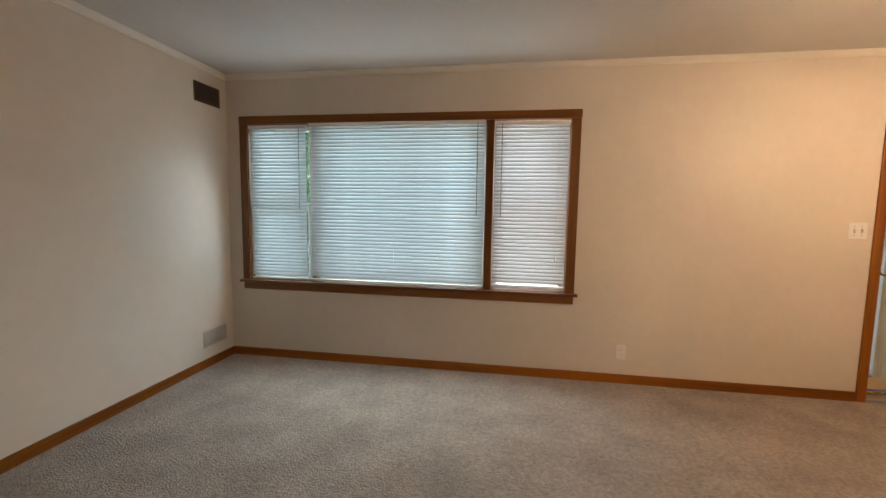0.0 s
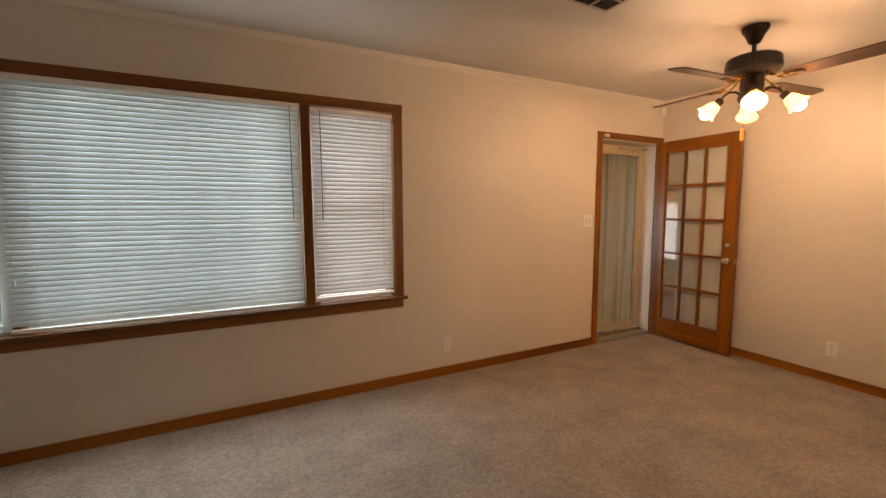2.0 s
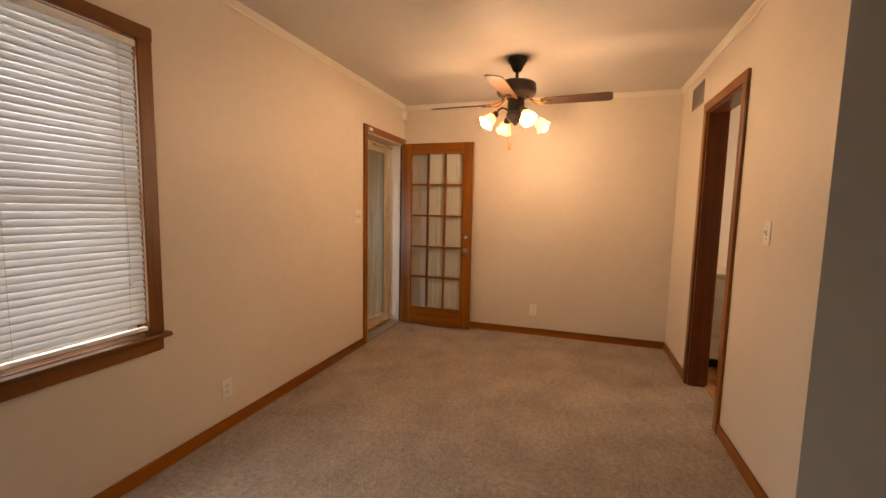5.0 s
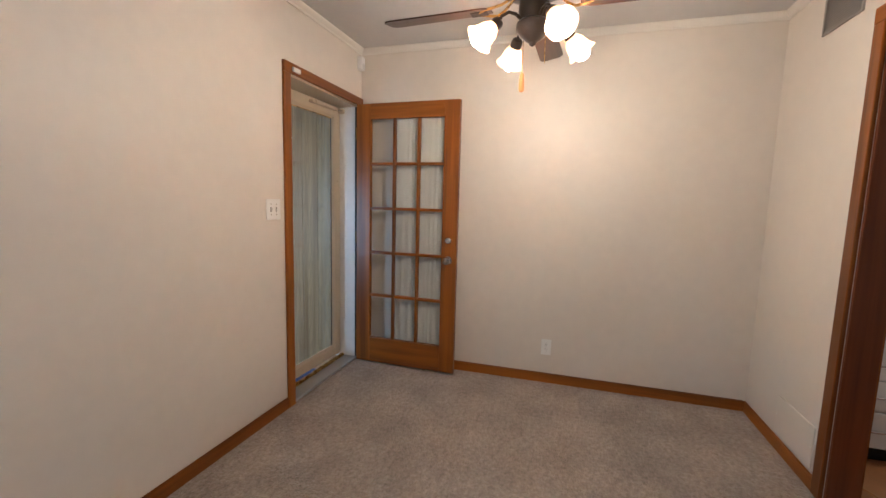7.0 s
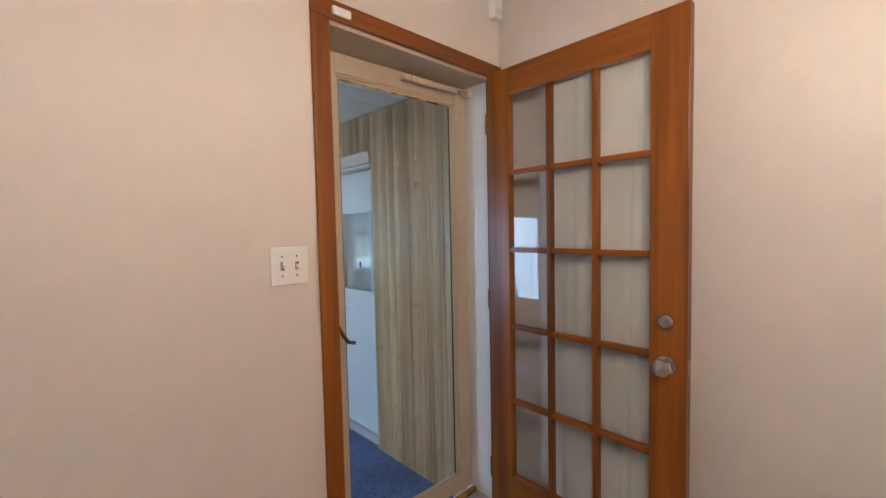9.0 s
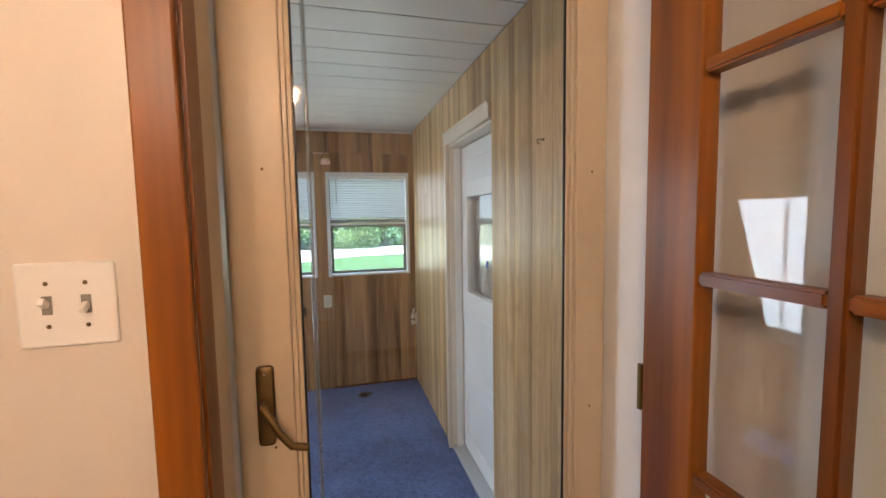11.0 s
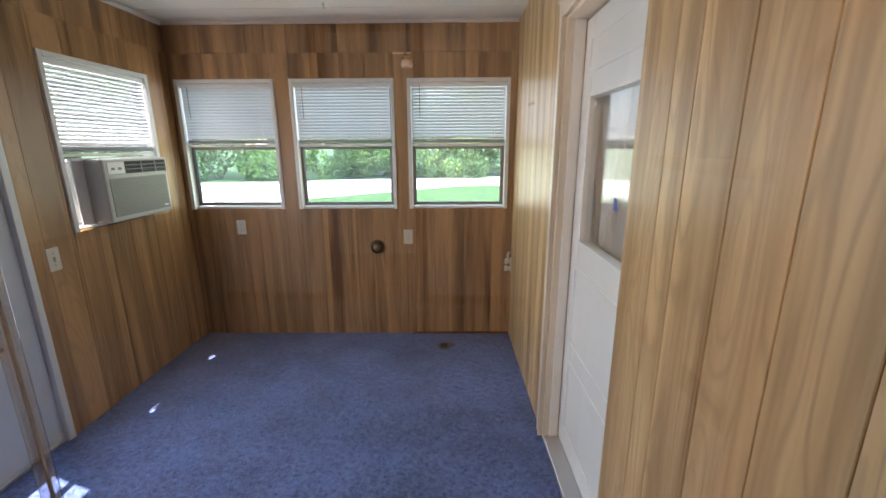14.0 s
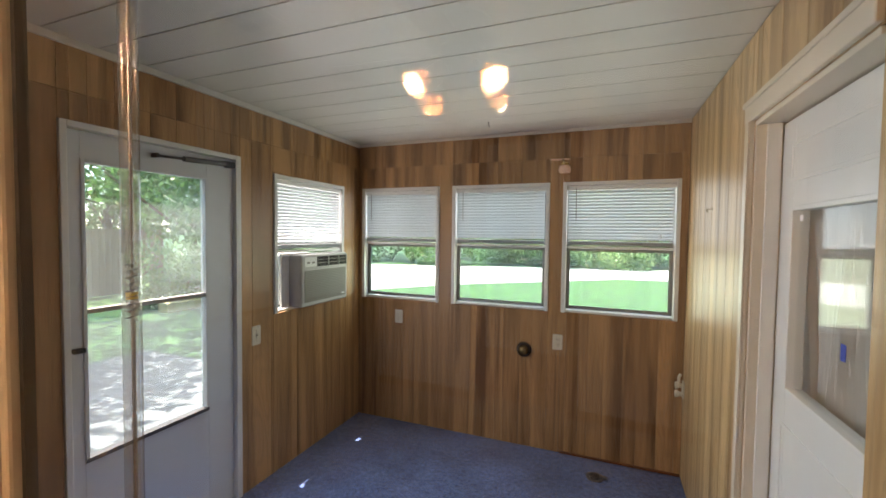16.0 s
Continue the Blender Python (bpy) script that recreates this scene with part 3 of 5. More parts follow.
def panelling(wall, axis, at, thick, a0, a1, holes, material, seam=None, seed=3, g=0.0012, bev=0.002, widths=(0.062, 0.09, 0.102, 0.125, 0.15, 0.178)):
    """Boards of uneven width, each one a piece of the wall, parted by dark grooves."""
    rnd = random.Random(seed)
    a = a0
    while a < a1 - 0.01:
        w = rnd.choice(widths)
        b = min(a + w, a1)
        if a1 - b < 0.05:
            b = a1
        for c0, c1, d0, d1 in cells(a, b, SFL, SCL, holes):
            for e0, e1 in (((d0, min(d1, seam)), (max(d0, seam), d1)) if seam and d0 < seam < d1 else ((d0, d1),)):
                if c1 - c0 < 0.012 or e1 - e0 < 0.01:
                    continue
                bm = bmesh.new()
                if axis == "y":
                    box(bm, c0 + g, at, e0 + g, c1 - g, at + thick, e1 - g)
                    front = [e for e in bm.edges if all(abs(v.co.y - at) < 1e-6 for v in e.verts)]
                else:
                    box(bm, at, c0 + g, e0 + g, at + thick, c1 - g, e1 - g)
                    front = [e for e in bm.edges if all(abs(v.co.x - at) < 1e-6 for v in e.verts)]
                bmesh.ops.bevel(bm, geom=front, offset=bev, segments=1, affect="EDGES")
                link("board", bm, material, wall)
        a = b


# ---- windows ----
def pane(name, x0, x1, y, z0, z1, parent, label="", m=None):
    ob = part(name, one(x0, y, z0, x1, y + 0.004, z1), m or M_GLASS, parent, label)
    ob.visible_shadow = False
    return ob


def sash(parent, x0, x1, z0, z1, y, m, w=0.04, t=0.03, name="sash", g=None):
    bm = bmesh.new()
    box(bm, x0, y, z0, x0 + w, y + t, z1, 0.003)
    box(bm, x1 - w, y, z0, x1, y + t, z1, 0.003)
    box(bm, x0 + w, y + 0.001, z0, x1 - w, y + t - 0.001, z0 + w, 0.003)
    box(bm, x0 + w, y + 0.001, z1 - w, x1 - w, y + t - 0.001, z1, 0.003)
    s = part(name, bm, m, parent)
    p = part("pane", one(x0 + w - 0.004, y + t / 2, z0 + w - 0.004, x1 - w + 0.004, y + t / 2 + 0.004, z1 - w + 0.004), g or M_GLASS, s)
    p.visible_shadow = False
    return s


def slat_mesh(length, depth=0.025):
    bm = bmesh.new()
    n, t = 4, 0.0007
    rows = []
    for x in (-length / 2, length / 2):
        for off in (0, t):
            rows.append([bm.verts.new((x, (i / n - 0.5) * depth, 0.0022 * (1 - (2 * i / n - 1) ** 2) + off)) for i in range(n + 1)])
    lb, lt, rb, rt = rows
    for i in range(n):
        bm.faces.new((lb[i], rb[i], rb[i + 1], lb[i + 1]))
        bm.faces.new((lt[i + 1], rt[i + 1], rt[i], lt[i]))
    bm.faces.new((lb[0], lt[0], rt[0], rb[0]))
    bm.faces.new((lb[n], rb[n], rt[n], lt[n]))
    bmesh.ops.recalc_face_normals(bm, faces=bm.faces)
    me = bpy.data.meshes.new("slat")
    bm.to_mesh(me)
    bm.free()
    me.materials.append(M_SLAT)
    for f in me.polygons:
        f.use_smooth = True
    return me


def blind(loc, rz, width, drop, pitch, tilt, label, group, stacked=0, wand=-1, seed=1, depth=0.025):
    """A mini blind hung from its headrail; local z runs down from 0."""
    rnd = random.Random(seed)
    r = root("window_blind", label, "blind", loc, rz, group)
    bm = one(-width / 2, -0.016, -0.028, width / 2, 0.014, 0, 0.003)
    part("headrail", bm, M_PLASTIC, r)
    me = slat_mesh(width - 0.012, depth)
    n = int((drop - 0.05) / pitch)
    for i in range(n):
        ob = piece("slat", me, r, (rnd.uniform(-0.001, 0.001), 0, -0.04 - i * pitch))
        ob.rotation_euler = (radians(tilt + rnd.uniform(-0.5, 0.5)), radians(rnd.uniform(-0.05, 0.05)), 0)
    zb = -0.04 - n * pitch
    for i in range(stacked):
        ob = piece("slat", me, r, (0, 0, zb - i * 0.0028))
        ob.rotation_euler = (0, 0, 0)
    zb -= stacked * 0.0028
    part("bottom_rail", one(-width / 2 + 0.004, -0.013, zb - 0.022, width / 2 - 0.004, 0.013, zb - 0.004, 0.003), M_PLASTIC, r)
    for f in (-0.36, 0.36) if width < 1 else (-0.42, 0, 0.42):
        for y in (-0.0135, 0.0135):
            part("ladder_cord", rod([(f * width, y, -0.02), (f * width, y, zb - 0.01)], 0.0007, 5), M_CORD, r)
    if wand:
        x = -width / 2 + 0.06 if wand < 0 else width / 2 - 0.06
        part("tilt_wand", rod([(x, -0.024, -0.02), (x + 0.002, -0.026, -min(drop * 0.6, 0.75))], 0.003, 6), M_ACGRILL, r)
        x2 = -x - 0.02
        part("pull_cord", rod([(x2, -0.022, -0.02), (x2, -0.024, -min(drop * 0.82, 1.05))], 0.0012, 5), M_CORD, r)
        part("tassel", lathe([(0.003, 0.0), (0.006, -0.01), (0.007, -0.03), (0.003, -0.033)], 8, m=Matrix.Translation((x2, -0.024, -min(drop * 0.82, 1.05)))), M_PLASTIC, r)
    return r


def living_window():
    r = tagged(new("window_1"), "wide triple window in orange stained wood casing", "window", kind="structure")
    r.matrix_basis = pose(0, NY, 0)
    x0, x1, z0, z1 = WIN
    for nm, b, m in (("casing", (x0 - 0.065, -0.019, z0, x0, 0, z1), M_WINTRIM), ("casing", (x1, -0.019, z0, x1 + 0.072, 0, z1), M_WINTRIM), ("head_casing", (x0 - 0.068, -0.02, z1, x1 + 0.075, 0, z1 + 0.065), M_WINTRIMX),
                     ("mullion", (-0.906, 0.012, z0, -0.868, 0.12, z1), M_WINTRIM), ("mullion", (0.588, -0.016, z0, 0.652, 0.12, z1), M_WINTRIM),
                     ("apron", (x0 - 0.06, -0.017, z0 - 0.085, x1 + 0.068, 0, z0 - 0.022), M_WINTRIMX), ("window_sill", (x0 - 0.085, -0.045, z0 - 0.022, x1 + 0.095, 0.0, z0), M_WINTRIMX),
                     ("inner_sill", (x0, 0.0, z0 - 0.002, x1, 0.14, z0 + 0.004), M_WINTRIMX)):
        part(nm, one(*b, 0.004), m, r)
    for b in ((x0, 0.0, z0, x0 + 0.004, 0.14, z1), (x1 - 0.004, 0.0, z0, x1, 0.14, z1), (x0 + 0.004, 0.0, z1 - 0.004, x1 - 0.004, 0.14, z1)):
        part("jamb_lining", one(*b), M_WINTRIM, r)
    mid = 1.36
    for a, b in ((x0 + 0.005, -0.916), (0.653, x1 - 0.005)):
        sash(r, a, b, z0 + 0.006, mid + 0.02, 0.055, M_WHITE, 0.042)
        sash(r, a, b, mid - 0.02, z1 - 0.006, 0.09, M_WHITE, 0.042)
        part("sash_lock", one((a + b) / 2 - 0.025, 0.04, mid + 0.02, (a + b) / 2 + 0.025, 0.062, mid + 0.032, 0.003), M_BRASS, r)
    sash(r, -0.861, 0.587, z0 + 0.006, z1 - 0.006, 0.075, M_WHITE, 0.045)
    return r


living_window()
G = "white blinds on the living room window"
blind((-1.214, NY + 0.022, 2.045), 0, 0.533, 1.335, 0.0290, 66, "white blind lowered with slats nearly closed", G, 0, 1, 1, 0.0335)
blind((-0.160, NY - 0.012, 2.052), 0, 1.485, 1.338, 0.0290, 66, "wide white blind lowered, slats nearly closed", G, 0, 1, 2, 0.0335)
blind((0.942, NY - 0.008, 2.040), 0, 0.575, 1.325, 0.0290, 66, "white blind lowered, headrail lapping the casing", G, 0, -1, 3, 0.0335)


def porch_window(name, loc, rz, w, h, label, opened=0.0, split=0.50):
    """Aluminium single-hung window in a painted box; local x along the wall, z up from its lower edge."""
    r = tagged(new(name), label, "window", kind="structure")
    r.matrix_basis = pose(*loc, 0, 0, rz)
    for nm, b in (("window_frame", (0.001, -0.012, 0.0, 0.028, 0.09, h)), ("window_frame", (w - 0.028, -0.012, 0.0, w - 0.001, 0.09, h)), ("head_frame", (0.028, -0.012, h - 0.028, w - 0.028, 0.09, h - 0.001)), ("window_sill", (0.028, 0.010, 0.001, w - 0.028, 0.09, 0.018))):
        part(nm, one(*b, 0.003), M_WHITE, r)
    half = h * split
    sash(r, 0.029, w - 0.029, 0.023 + opened, half + opened, 0.045, M_SASH, 0.024, 0.02, g=M_HAZED)
    sash(r, 0.029, w - 0.029, half - 0.02, h - 0.029, 0.068, M_SASH, 0.022, 0.018)
    return r


G = "white blinds on the porch windows"
for i, (x0, x1, z0, z1) in enumerate(W_N):
    porch_window("window_%d" % (i + 2), (x0, SNY, z0), 0, x1 - x0, z1 - z0, "white framed aluminium porch window facing the lawn")
    blind((x0 + (x1 - x0) / 2, SNY + 0.016, z1 - 0.03), 0, x1 - x0 - 0.06, 0.40, 0.0218, (70, 62, 54)[i], "white blind raised halfway over the pane", G, 10, -1, 5 + i, 0.0258)
porch_window("window_5", (SWX, W_W[0], W_W[2]), 90, W_W[1] - W_W[0], W_W[3] - W_W[2], "white framed porch window holding an air conditioner", 0.42, 0.55)
blind((SWX - 0.016, (W_W[0] + W_W[1]) / 2, W_W[3] - 0.03), 90, 0.695, 0.462, 0.0218, 47, "white blind glowing in the sun above the conditioner", G, 10, 0, 9, 0.0258)


# ---- doors ----
def casing_set(parent, x0, x1, z0, z1, w, m, mx, y=0.0, t=0.018, left=True, right=True, wr=None):
    if left:
        part("casing", one(x0 - w, y - t, z0, x0, y, z1, 0.004), m, parent)
    if right:
        part("casing", one(x1, y - t, z0, x1 + (wr or w), y, z1, 0.004), m, parent)
    part("head_casing", one(x0 - (w if left else 0), y - t - 0.001, z1, x1 + ((wr or w) if right else 0), y, z1 + w, 0.004), mx, parent)


def north_doorway():
    r = tagged(new("door_1"), "orange stained door frame with a metal threshold", "door frame", kind="structure")
    r.matrix_basis = pose(0, NY, 0)
    x0, x1, z0, z1 = DOOR_N
    casing_set(r, x0, x1, 0.0, z1, 0.062, M_TRIM, M_TRIMX, wr=0.062)
    part("jamb", one(x0, 0.0, 0.0, x0 + 0.006, 0.06, z1), M_TRIM, r)
    part("jamb", one(x0, 0.06, 0.0, x0 + 0.006, 0.135, z1), M_STORM, r)
    part("jamb", one(x1 - 0.014, 0.012, 0.0, x1, 0.2, z1), M_WHITE, r, "white painted hinge jamb")
    part("head_jamb", one(x0 + 0.012, 0.0, z1 - 0.012, x1 - 0.014, 0.2, z1), M_STORM, r)
    part("weather_strip", one(x1 - 0.02, 0.0, 0.0, x1 - 0.001, 0.010, z1 - 0.013), M_BLACK, r)
    part("threshold", one(x0 + 0.012, -0.005, 0.0, x1 - 0.014, 0.11, 0.018, 0.005), M_ALU, r)
    part("threshold_strip", one(x0 + 0.012, 0.112, 0.0, x1 - 0.014, 0.137, 0.032, 0.004), M_BRASS, r, "worn brass threshold strip")
    part("trim_outside", one(x0 - 0.06, 0.208, SFL + 0.02, x0 + 0.0, 0.225, z1 + 0.04), M_WHITE, r)
    return r


north_doorway()


def storm_door():
    """Full-view storm door, shut; hinges at its high x edge."""
    x0, x1, z0, z1 = 3.383, 4.186, 0.036, 2.018
    gx0, gx1, gz0, gz1 = 3.508, 4.092, 0.125, 1.925
    y0, y1 = 3.925, 3.949
    r = root("storm_door", "barely ajar cream painted storm door with one tall glass", "door", (x0, y0, z0))
    o = Vector((x0, y0, z0))
    hinge = Matrix.Translation((x1, y0, 0))
    r.matrix_basis = hinge @ pose(0, 0, 0, 0, 0, -1.6) @ hinge.inverted() @ Matrix.Translation(o)

    def b(*c, bev=0.003):
        return one(c[0] - o.x, c[1] - o.y, c[2] - o.z, c[3] - o.x, c[4] - o.y, c[5] - o.z, bev)
    part("stile", b(x0, y0, z0, gx0 - 0.018, y1, z1), M_STORM, r)
    part("stile", b(gx1 + 0.018, y0, z0, x1, y1, z1), M_STORM, r)
    part("top_rail", b(gx0 - 0.018, y0 + 0.001, gz1 + 0.018, gx1 + 0.018, y1, z1), M_STORM, r)
    part("bottom_rail", b(gx0 - 0.018, y0 + 0.001, z0, gx1 + 0.018, y1, gz0 - 0.018), M_STORM, r)
    # glazing beads: two steps towards the pane
    for k, (w0, w1, t) in enumerate(((0.018, 0.009, 0.005), (0.009, 0.0, 0.011))):
        part("glazing_bead", b(gx0 - w0, y0 + t, gz0 - w0, gx0 - w1, y1 - 0.004, gz1 + w0, bev=0.002), M_STORM, r)
        part("glazing_bead", b(gx1 + w1, y0 + t, gz0 - w0, gx1 + w0, y1 - 0.004, gz1 + w0, bev=0.002), M_STORM, r)
        part("glazing_bead", b(gx0 - w1, y0 + t, gz1 + w1, gx1 + w1, y1 - 0.004, gz1 + w0, bev=0.002), M_STORM, r)
        part("glazing_bead", b(gx0 - w1, y0 + t, gz0 - w0, gx1 + w1, y1 - 0.004, gz0 - w1, bev=0.002), M_STORM, r)
    for c in ((gx0, gz0, gx0 + 0.004, gz1), (gx1 - 0.004, gz0, gx1, gz1)):
        part("gasket", b(c[0], y0 + 0.0165, c[1], c[2], y0 + 0.0215, c[3], bev=0), M_GASKET, r)
    part("gasket", b(gx0 + 0.005, y0 + 0.013, gz1 - 0.006, gx1 - 0.005, y1 - 0.008, gz1, bev=0), M_BRASS, r, "thin brass coloured glazing strip")
    p = part("pane", b(gx0 + 0.002, y0 + 0.017, gz0, gx1 - 0.002, y0 + 0.021, gz1, bev=0), M_GLASS, r)
    p.visible_shadow = False
    mid = Matrix.Translation((0, y0 + 0.019 - o.y, (gz0 + gz1) / 2 - o.z))
    p.matrix_basis = mid @ Matrix.Rotation(radians(0.35), 4, "X") @ mid.inverted()     # seated a little askew in its beads
    # handle
    hx, hz = 3.437, 0.985
    bm = one(hx - 0.016 - o.x, -0.008, hz - 0.075 - o.z, hx + 0.016 - o.x, 0, hz + 0.085 - o.z, 0.0075)
    h = part("handle_plate", bm, M_OLDBRASS, r, "aged brass handle plate", True)
    pts = [(hx - o.x, -0.008, hz - o.z + 0.01), (hx - o.x, -0.035, hz - o.z + 0.012), (hx + 0.012 - o.x, -0.045, hz - o.z), (hx + 0.03 - o.x, -0.046, hz - o.z - 0.035), (hx + 0.05 - o.x, -0.045, hz - o.z - 0.062), (hx + 0.078 - o.x, -0.042, hz - o.z - 0.070)]
    part("lever", rod(pts, 0.0075, 10), M_OLDBRASS, h, "", True)
    part("screw", lathe([(0.004, 0), (0.003, 0.002)], 8, m=Matrix.Translation((hx - o.x, -0.008, hz + 0.07 - o.z)) @ Matrix.Rotation(radians(90), 4, "X")), M_STEEL, h)
    # closer along the top rail
    zc = 1.985 - o.z
    part("closer_tube", rod([(3.83 - o.x, -0.028, zc), (4.10 - o.x, -0.028, zc + 0.004)], 0.014, 14), M_STORM, r, "cream enamelled closer tube", True)
    part("closer_rod", rod([(4.10 - o.x, -0.028, zc + 0.004), (4.18 - o.x, -0.03, zc + 0.006)], 0.005, 8), M_STEEL, r)
    part("closer_bracket", one(4.160 - o.x, -0.045, zc - 0.012, 4.186 - o.x, 0.0, zc + 0.022, 0.003), M_STORM, r)
    part("closer_bracket", one(3.795 - o.x, -0.034, zc - 0.010, 3.835 - o.x, 0.0, zc + 0.010, 0.003), M_STORM, r)
    for z in (0.35, 0.9, 1.45, 1.9):
        for x in (3.45, 4.15):
            part("screw", lathe([(0.003, 0), (0.002, 0.0015)], 8, m=Matrix.Translation((x - o.x, 0, z - o.z)) @ Matrix.Rotation(radians(90), 4, "X")), M_OLDBRASS, r)
    return r


storm_door()


def clear_tube():
    """Slim clear tube with a short spring, standing on the porch floor just outside the storm door."""
    r = root("clear_tube", "slim clear plastic tube with a small grey spring inside", "tube", (3.532, 4.003, SFL))
    z0 = -SFL
    part("tube", rod([(0, 0, 0), (0, 0, 2.13 + z0)], 0.0052, 14), M_TUBE, r, "", True)
    part("inner_rod", rod([(0.0008, 0, 0.004), (0.0008, 0, 2.12 + z0)], 0.0012, 8), M_STEEL, r)
    coil = []
    for i in range(161):
        a = i / 160 * 2 * math.pi * 9
        coil.append((0.0029 * math.cos(a), 0.0029 * math.sin(a), 1.325 + z0 + i / 160 * 0.036))
    part("spring", rod(coil, 0.00045, 5), M_GREYSPRING, r)
    part("tag", lathe([(0.0032, 0), (0.0032, 0.004)], 12, m=Matrix.Translation((0, 0, 1.339 + z0))), M_YELLOW, r, "small yellow tag")


clear_tube()


def curtain(name, label, loc, rz, w, h, m, waves, depth=0.012, seed=2):
    """A gathered panel hanging in folds; a solid sheet with thickness."""
    rnd = random.Random(seed)
    nx, nz = waves * 6, 14
    ph = [rnd.uniform(0, 6.28) for _ in range(4)]
    bm = bmesh.new()
    sides = []
    for off in (0.0, 0.0016):
        g = []
        for k in range(nz + 1):
            z = -h * k / nz
            row = []
            for i in range(nx + 1):
                u = i / nx
                s = math.sin(u * waves * 6.283 + 2.2 * math.sin(u * 9 + ph[0]) + 0.9 * math.sin(k * 0.35 + u * 21 + ph[1]))
                y = depth * s * (0.62 + 0.38 * math.sin(u * 13 + 0.2 * k + ph[2]))
                row.append(bm.verts.new((w * u, y + off, z)))
            g.append(row)
        sides.append(g)
    for g in sides:
        for k in range(nz):
            for i in range(nx):
                bm.faces.new((g[k][i], g[k][i + 1], g[k + 1][i + 1], g[k + 1][i]))
    a, b = sides
    for k in range(nz):
        for i in (0, nx):
            bm.faces.new((a[k][i], a[k + 1][i], b[k + 1][i], b[k][i]))
    for i in range(nx):
        for k in (0, nz):
            bm.faces.new((a[k][i], a[k][i + 1], b[k][i + 1], b[k][i]))
    r = root(name, label, "curtain", loc, rz)
    part("cloth", bm, m, r, "", True)
    part("curtain_rod", rod([(-0.02, 0.001, 0.0), (w + 0.02, 0.001, 0.0)], 0.005, 10), M_BRASS, r)
    return r


def french_door():
    """Fifteen-light door swung open into the room; local x from the hinge edge, y through the leaf."""
    W, H, T = 0.825, 2.02, 0.038
    r = root("french_door", "open orange stained door with fifteen glass lights", "door", (4.152, 3.758, 0.014), -91.0)
    gx0, gx1 = 0.118, 0.708
    zs = [0.198, 0.546, 0.888, 1.232, 1.571, 1.905]
    part("stile", one(0, 0, 0, gx0, T, H, 0.003), M_TRIM, r)
    part("stile", one(gx1, 0, 0, W, T, H, 0.003), M_TRIM, r)
    part("top_rail", one(gx0, 0.0005, zs[5], gx1, T - 0.0005, H, 0.002), M_TRIMX, r)
    part("bottom_rail", one(gx0, 0.0005, 0, gx1, T - 0.0005, zs[0], 0.002), M_TRIMX, r)
    xs = [gx0, gx0 + (gx1 - gx0) / 3, gx0 + 2 * (gx1 - gx0) / 3, gx1]
    bar = 0.011

    def muntin(a, b):
        bm = one(*a, *b)
        bmesh.ops.bevel(bm, geom=list(bm.edges), offset=0.004, segments=2, affect="EDGES")
        return bm
    for x in xs[1:3]:
        part("muntin", muntin((x - bar, 0.003, zs[0]), (x + bar, T - 0.003, zs[5])), M_TRIM, r)
    for z in zs[1:5]:
        for a, b in zip(xs, xs[1:]):
            a1, b1 = a + (bar if a != gx0 else 0), b - (bar if b != gx1 else 0)
            part("muntin", muntin((a1, 0.003, z - bar), (b1, T - 0.003, z + bar)), M_TRIMX, r)
    for i in range(3):
        for k in range(5):
            p = pane("pane", xs[i] + (bar if i else 0) - 0.002, xs[i + 1] - (bar if i < 2 else 0) + 0.002, T / 2 - 0.002, zs[k] + (bar if k else 0) - 0.002, zs[k + 1] - (bar if k < 4 else 0) + 0.002, r)
    for z, rad, nm in ((1.012, 0.026, "deadbolt"), (0.865, 0.030, "knob")):
        for s, y in ((1, T), (-1, 0.0)):
            mm = Matrix.Translation((0.762, y, z)) @ Matrix.Rotation(radians(-90 * s), 4, "X")
            if nm == "knob":
                pr = [(0.032, 0), (0.031, 0.006), (0.014, 0.010), (0.012, 0.026), (0.022, 0.034), (rad, 0.048), (0.027, 0.060), (0.016, 0.066), (0.004, 0.067)]
            else:
                pr = [(rad, 0), (rad, 0.008), (0.022, 0.014), (0.018, 0.018), (0.004, 0.019)]
            if s < 0 and nm == "knob":
                pr = [(a, b * 0.8) for a, b in pr]
            part(nm, lathe(pr, 24, m=mm), M_STEEL, r, "brushed nickel " + nm, True)
    part("latch_plate", one(W - 0.0005, 0.008, 0.84, W + 0.0015, 0.03, 0.89), M_BRASS, r)
    for z in (0.2, 1.0, 1.8):
        part("hinge", rod([(-0.004, 0.0, z - 0.045), (-0.004, 0.0, z + 0.045)], 0.006, 10), M_OLDBRASS, r)
    return r


french_door()


def french_door_curtain():
    d = math.radians(-91.0)
    ux, uy = math.cos(d), math.sin(d)
    nx, ny = -math.sin(d), math.cos(d)
    ox, oy = 4.152, 3.758
    p = (ox + ux * 0.305 + nx * 0.054, oy + uy * 0.305 + ny * 0.054, 1.955)
    curtain("door_curtain", "gathered white sheer curtain behind the door glass", p, -91.0, 0.43, 1.80, M_SHEER, 11, 0.0035, 4)


french_door_curtain()


